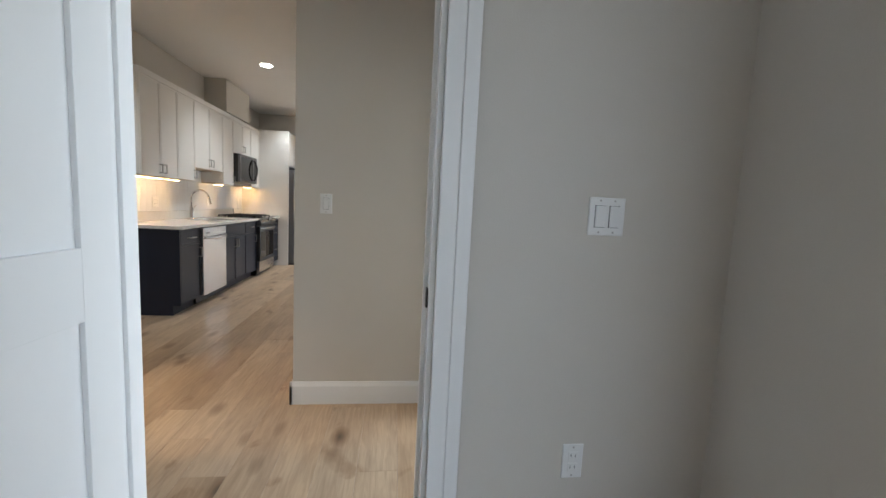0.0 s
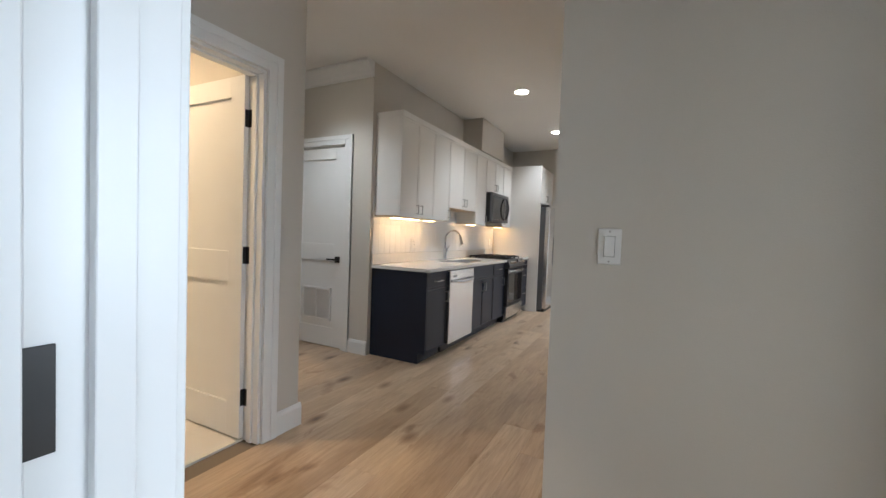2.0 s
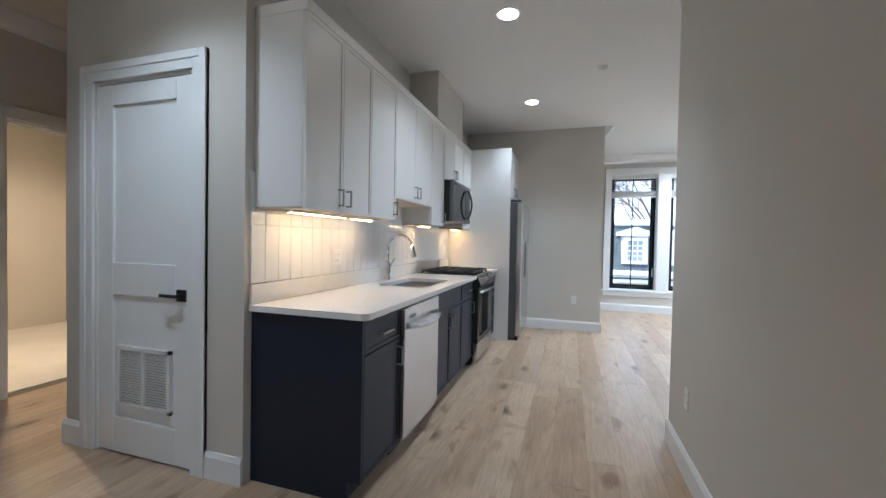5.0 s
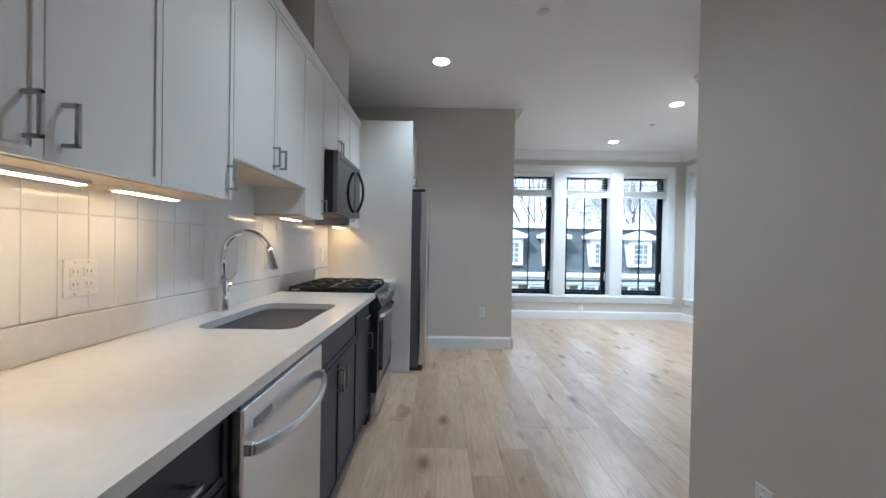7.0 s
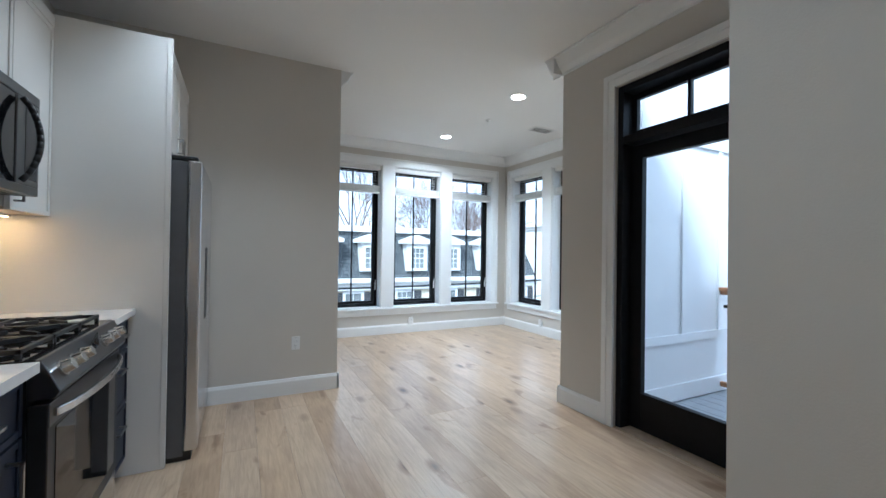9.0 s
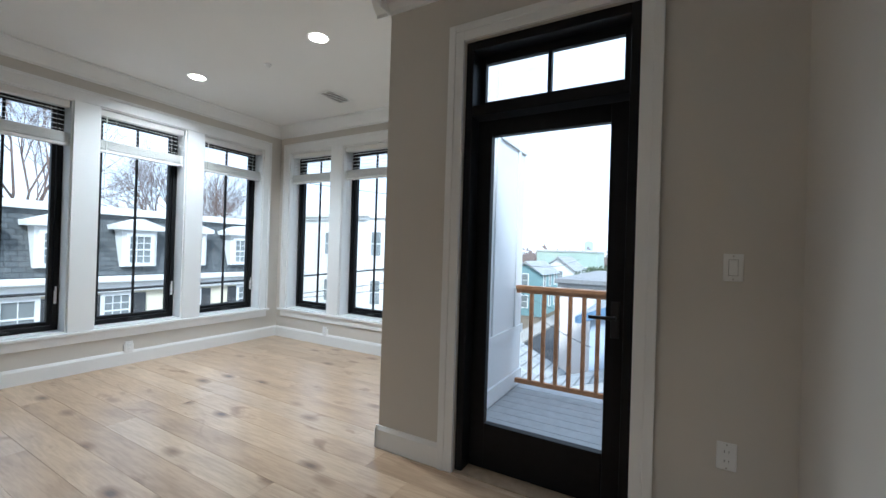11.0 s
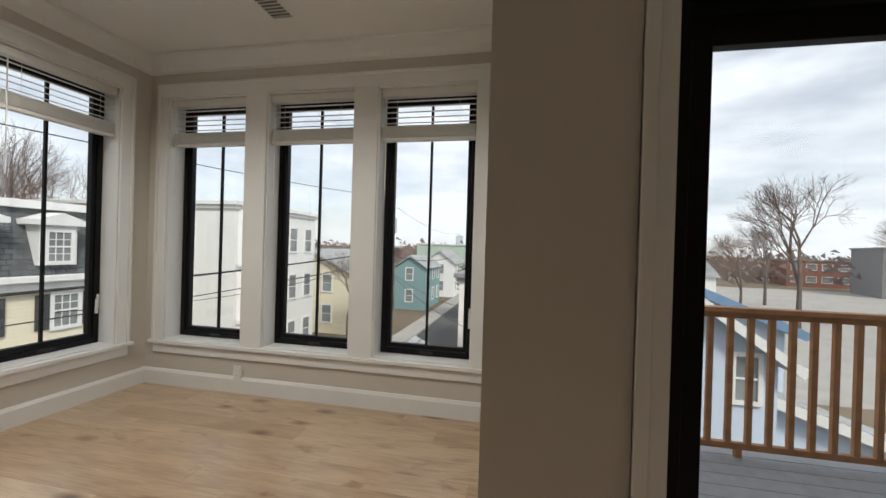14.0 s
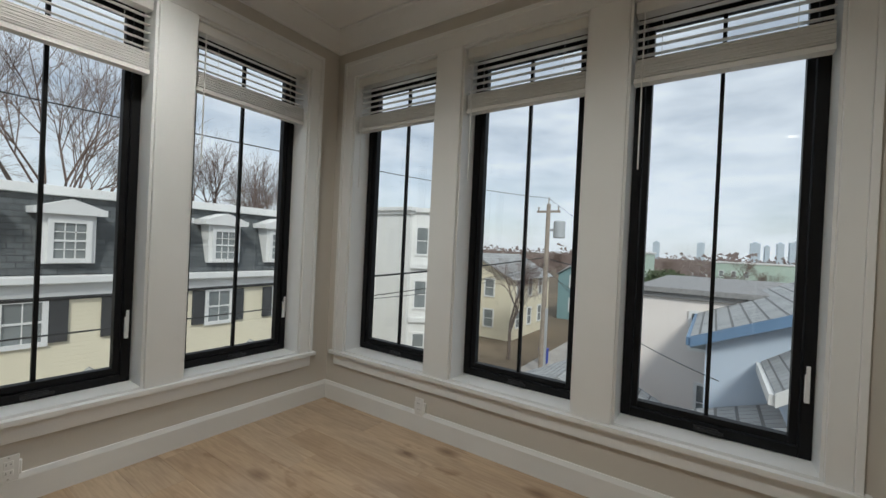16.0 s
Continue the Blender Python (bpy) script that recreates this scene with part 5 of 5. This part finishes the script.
for nm, x, y, w, d, h, mat, rz, roof in (("teal_house", 46, 18.8, 8, 3.8, 5.1, TEALSIDE, 0, (1.5, 0.3)), ("white_house", 60, 17.9, 9, 4.6, 5.2, WHITESIDE, 0, (2.0, 0.3)),
                                         ("mint_house", 82, 18, 10, 12, 8.2, MINTSIDE, 0, None), ("cream_house", 31, 21.6, 9, 7, 5.2, CREAMSIDE, 0, (2.0, 0.4)),
                                         ("grey_house", 55, -6, 10, 9, 5.0, WHITESIDE, -90, (2.2, 0.4)), ("mint_hall", 120, 8, 40, 16, 7.0, MINTSIDE, -90, None),
                                         ("blue_grey_house", 90, 22, 9, 9, 5.8, BLUESIDE, 0, (2.2, 0.4))):
    block_house(nm, (x, y, G), w, d, h, mat, "distant timber house with small windows", [(wx, wz, 0.8, 1.4, 0) for wx in (1.5, 4, 6.5) for wz in (1.7, 4.3)] + [(wx, wz, 0.8, 1.4, 1) for wx in (2, 5.5) for wz in (1.7, 4.3)], rz, roof=roof)
block_house("brick_school", (125, -62, G), 34, 16, 7.0, BRICKM, "red brick school building with rows of windows", [(2 + 3.2 * i, z, 2.0, 1.5, 0) for i in range(10) for z in (2.0, 5.3)], -105, cap=CAPM)
block_house("grey_block", (95, -62, G), 22, 14, 10, material("grey_concrete_wall", (0.22, 0.22, 0.22), 0.8, vary=0.15, scale=1), "grey concrete block of flats", [(2 + 3.2 * i, z, 1.8, 1.2, 0) for i in range(6) for z in (2.2, 5.2, 8.2)], -105, cap=CAPM)
block_house("porch_roof_house", (12.5, 9.0, G), 3.0, 5, 2.6, BEIGESIDE, "low shed with grey shingle roof", [], 0, roof=(1.3, 0.3))

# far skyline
# aerial haze is put into the towers' pale blue base colour
TOWER = material("haze_tinted_tower", (0.52, 0.60, 0.67), 0.5, vary=0.06, scale=0.05)
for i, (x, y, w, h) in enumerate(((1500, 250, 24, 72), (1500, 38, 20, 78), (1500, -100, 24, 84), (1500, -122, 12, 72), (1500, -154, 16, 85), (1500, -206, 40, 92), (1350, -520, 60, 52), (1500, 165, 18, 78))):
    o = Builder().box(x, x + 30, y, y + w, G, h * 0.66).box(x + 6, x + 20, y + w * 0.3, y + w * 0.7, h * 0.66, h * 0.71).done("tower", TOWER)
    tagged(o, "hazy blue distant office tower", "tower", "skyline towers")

# utility pole
WOODP = material("weathered_pole", (0.33, 0.28, 0.23), 0.85, vary=0.2, scale=3)
GALV = material("galvanised_grey", (0.50, 0.52, 0.53), 0.45, 0.3, vary=0.06, scale=3)
WIRE = material("black_cable", (0.02, 0.02, 0.02), 0.6)
pz = 4.1
po = thing("utility_pole", (23.6, 16.1, G), "weathered utility pole with grey transformer", "utility pole")
Builder().tube((0, 0, 0), (0, 0, pz - G), 0.17, 0.12, 14).done("pole", WOODP, po)
Builder().tube((0, -0.17, 0), (0, -0.17, 4.2), 0.10, sides=12).done("conduit", GALV, po)
Builder().lathe((0.25, -0.62, 2.1 - G), [(0.30, 0), (0.34, 0.05), (0.34, 0.95), (0.28, 1.02)], 20).box(-0.05, 0.3, -0.35, -0.1, 2.5 - G, 2.65 - G).done("transformer", GALV, po)
Builder().box(-0.06, 0.06, -0.7, 0.7, pz - G - 0.5, pz - G - 0.38).tube((0, 0, pz - G), (0, 0, pz - G + 0.4), 0.03).tube((0, 0.6, pz - G - 0.38), (0, 0.6, pz - G - 0.15), 0.04).tube((0, -0.6, pz - G - 0.38), (0, -0.6, pz - G - 0.15), 0.04).done("crossarm", WOODP, po)


def cable(a, b, sag, r):
    pts = [(a[0] + (b[0] - a[0]) * k / 14, a[1] + (b[1] - a[1]) * k / 14, a[2] + (b[2] - a[2]) * k / 14 - sag * 4 * (k / 14) * (1 - k / 14)) for k in range(15)]
    o = Builder().path(pts, r, 6).done("cable", WIRE)
    tagged(o, "black overhead cable on a utility pole", "cable", "overhead cables")


top = (23.6, 16.1, pz + 0.35)
cable((-24, 16.4, 3.6), top, 0.9, 0.012)
cable((-24, 16.3, 0.8), (23.5, 16.25, 0.9), 0.7, 0.03)
cable((-24, 16.2, 0.2), (23.5, 16.25, 0.2), 0.6, 0.014)
cable(top, (62, 17.5, 3.6), 0.9, 0.012)
cable((23.6, 16.1, 0.9), (62, 17.5, 0.6), 0.9, 0.03)
cable((23.6, 16.1, 0.6), (18.4, 23.8, -1.0), 0.5, 0.014)
cable((23.6, 16.1, 0.4), (12.0, 7.6, -1.6), 0.6, 0.012)
cable((23.6, 16.1, 0.2), (19.1, 9.0, -1.8), 0.5, 0.012)
cable((23.6, 16.1, 0.5), (9.0, 21.0, -1.0), 0.6, 0.014)

# bare trees
BARK = material("grey_bark", (0.13, 0.105, 0.09), 0.9, vary=0.25, scale=3)
TWIG = material("brown_twigs", (0.17, 0.12, 0.10), 0.9, vary=0.25, scale=1)


def bare_tree(at, height, seed, spread=0.9, depth=6):
    rng = random.Random(seed)
    verts, faces, thin_v, thin_f = [], [], [], []

    def limb(p, d, ln, r, level):
        q = p + d * ln
        big = level < 3
        vs, fs = (verts, faces) if big else (thin_v, thin_f)
        n = 6 if level < 2 else 3
        u = d.orthogonal().normalized()
        v = d.cross(u)
        i = len(vs)
        for c, rr in ((p, r), (q, r * 0.68)):
            for k in range(n):
                a = 2 * math.pi * k / n
                vs.append(c + (u * math.cos(a) + v * math.sin(a)) * rr)
        for k in range(n):
            fs.append((i + k, i + (k + 1) % n, i + n + (k + 1) % n, i + n + k))
        if level >= depth:
            return
        for k in range(3 if level < 7 else 2):
            ang = rng.uniform(0.25, 0.65) * spread
            if k == 0:
                ang *= 0.5
            turn = Matrix.Rotation(rng.uniform(0, 6.28), 3, d)
            nd = turn @ (Matrix.Rotation(ang, 3, u) @ d)
            nd = (nd + Vector((0, 0, 0.07))).normalized()
            limb(p + d * ln * rng.uniform(0.72, 1.0) if k else q, nd, ln * rng.uniform(0.62, 0.84), r * (0.56 if k else 0.66), level + 1)

    limb(Vector((0, 0, 0)), Vector((0, 0, 1)), height * 0.24, height * 0.0125, 0)
    t = thing("bare_tree", at, "bare leafless street tree with fine twigs", "tree", "bare trees")
    for nm, vs, fs, mat in (("trunk", verts, faces, BARK), ("twigs", thin_v, thin_f, TWIG)):
        me = bpy.data.meshes.new(nm)
        me.from_pydata([tuple(c) for c in vs], [], fs)
        me.materials.append(mat)
        o = new(nm, me)
        o.parent = t
    return t


big = bare_tree((5.2, 33.0, G), 21.5, 3, 1.2, 8)
mid = bare_tree((26.0, 19.3, G), 10.6, 8, 1.3, 7)
for x, y, s, rz in ((14, 36, 0.85, 80), (-3, 34, 0.95, 200), (21, 38, 0.8, 300), (-12, 36, 0.9, 20)):
    copy_thing(big, pose(x, y, G, 0, 0, rz)).scale = (s, s, s)
for x, y, s, rz in ((50, -22, 2.3, 40), (50, -33, 1.75, 140), (72, -30, 1.8, 15), (62, -22, 1.5, 95), (66, -14, 1.0, 250), (40, 30, 1.0, 10), (70, 30, 1.1, 60), (84, -8, 1.0, 100), (100, 16, 1.0, 190), (110, 3, 1.05, 300), (62, 6, 0.85, 30), (74, 1, 0.85, 130), (34, -30, 1.2, 77)):
    copy_thing(mid, pose(x, y, G, 0, 0, rz)).scale = (s, s, s)

# far woods
rngw = random.Random(21)
vs, fs = [], []
for k in range(15000):
    a = rngw.uniform(-1.2, 1.3)
    r = rngw.uniform(120, 420)
    x, y = r * math.cos(a), r * math.sin(a)
    z = G + rngw.uniform(0.2, 1) ** 0.7 * rngw.uniform(6.5, 10.6) * (0.8 + 0.3 * math.sin(a * 23 + r * 0.05))
    w, h = rngw.uniform(0.8, 2.2), rngw.uniform(0.6, 2.2)
    i = len(vs)
    tx, ty = -math.sin(a), math.cos(a)
    lean = rngw.uniform(-0.8, 0.8)
    vs += [(x - tx * w * 0.5, y - ty * w * 0.5, z - h), (x + tx * w * 0.5, y + ty * w * 0.5, z - h * 0.6), (x + tx * lean, y + ty * lean, z)]
    fs.append((i, i + 1, i + 2))
me = bpy.data.meshes.new("far_woods")
me.from_pydata(vs, [], fs)
me.materials.append(material("far_twigs", (0.20, 0.155, 0.14), 0.95, vary=0.3, scale=0.05))
tagged(new("far_woods", me), "brown bare woods and rooftops far away", "woods", kind="stuff")

# evergreen and a wheelie bin
ever = thing("evergreen_tree", (42, 11.5, G), "dark green evergreen tree behind the houses", "tree")
Builder().tube((0, 0, 0), (0, 0, 4), 0.2, 0.1, 8).done("trunk", BARK, ever)
vs, fs = [], []
for k in range(2600):
    c = Vector((rngw.gauss(0, 1), rngw.gauss(0, 1), rngw.gauss(0, 1))).normalized() * rngw.uniform(0.5, 1) ** 0.5
    c = Vector((c.x * 2.6, c.y * 2.6, 4.3 + c.z * 2.2)) + Vector((rngw.uniform(-0.4, 0.4), rngw.uniform(-0.4, 0.4), 0))
    d = Vector((rngw.uniform(-1, 1), rngw.uniform(-1, 1), rngw.uniform(-0.6, 0.6))).normalized()
    u = d.orthogonal().normalized()
    i = len(vs)
    vs += [tuple(c), tuple(c + d * 0.4 + u * 0.08), tuple(c + d * 0.4 - u * 0.08)]
    fs.append((i, i + 1, i + 2))
me = bpy.data.meshes.new("foliage")
me.from_pydata(vs, [], fs)
me.materials.append(material("evergreen_needles", (0.055, 0.08, 0.03), 0.8, vary=0.4, scale=2))
o = new("foliage", me)
o.parent = ever
wb = thing("wheelie_bin", (26.2, 16.9, G + 0.16), "blue plastic recycling bin on the pavement", "bin")
Builder().box(-0.25, 0.25, -0.25, 0.25, 0.05, 0.95).done("body", material("blue_plastic", (0.02, 0.06, 0.45), 0.4), wb, bevel=0.04)
Builder().box(-0.28, 0.28, -0.28, 0.28, 0.955, 1.03).done("lid", material("blue_plastic_lid", (0.02, 0.05, 0.38), 0.4), wb, bevel=0.03)

# ---- wall tiles and floor planks, piece by piece ----
splash = tagged(Builder().box(XW + 0.0003, XW + 0.003, 3.83, 7.287, 1.0205, 1.60).done("backsplash", GROUT), "glossy white stacked tile backsplash", "backsplash", kind="structure")
cache = {}


def piece(key, size, mat, bev):
    if key not in cache:
        b = Builder().box(-size[0] / 2, size[0] / 2, -size[1] / 2, size[1] / 2, 0, size[2])
        top = [e for e in b.bm.edges if all(v.co.z > size[2] / 2 for v in e.verts)]
        bmesh.ops.bevel(b.bm, geom=top, offset=bev, segments=1, affect="EDGES")
        bmesh.ops.recalc_face_normals(b.bm, faces=b.bm.faces)
        me = bpy.data.meshes.new(key)
        b.bm.to_mesh(me)
        b.bm.free()
        me.materials.append(mat)
        cache[key] = me
    return cache[key]


rng = random.Random(5)
for k in range(34):
    y = 3.835 + 0.1015 * (k + 0.5)
    for z0, z1 in ((1.0215, 1.3235), (1.326, 1.598)):
        o = new("tile", piece("tile%.3f" % (z1 - z0), (0.1004, z1 - z0 - 0.0012, 0.005), TILE, 0.0015))
        o.parent = splash
        o.matrix_basis = pose(XW + 0.003, y, (z0 + z1) / 2, 90 + rng.uniform(-0.35, 0.35), rng.uniform(-0.3, 0.3), 90)

floor = bpy.data.objects["floor"]
rng = random.Random(11)
PW = 0.19


def plank(x, y0, y1):
    if y1 - y0 < 0.08:
        return
    ln = round(y1 - y0, 3)
    o = new("plank", piece("plank%.3f" % ln, (PW - 0.0006, ln - 0.0006, 0.012), OAK, 0.0007))
    o.parent = floor
    o.location = (x, (y0 + y1) / 2, -0.012)


def lay(x0, x1, y0, y1, longest):
    n = round((x1 - x0) / PW)
    for i in range(n):
        x = x0 + PW * (i + 0.5)
        y = y0 - rng.choice((0.0, 0.3, 0.6, 0.9, 1.2))
        while y < y1:
            ln = rng.choice(longest)
            plank(x, max(y, y0), min(y + ln, y1))
            y += ln


n_deck = 17
lay(XB, XB + PW * n_deck, YB1 - 0.13, YN, (1.5, 1.8, 2.1, 2.4))
lay(XB + PW * n_deck, XB + PW * 26, YS - 0.15, YN, (1.5, 1.8, 2.1))
lay(XB - PW * 3, XB, YNIB, YN, (1.5, 1.8, 2.1))
lay(XB - PW * 16, XB - PW * 3, YNIB, 6.0, (1.5, 2.1))
lay(XB, XB + PW * n_deck, -2.55, YB1 - 0.13, (2.1, 2.4))
lay(XB + PW * n_deck, XB + PW * 26, 0.9, 4.0, (2.1,))
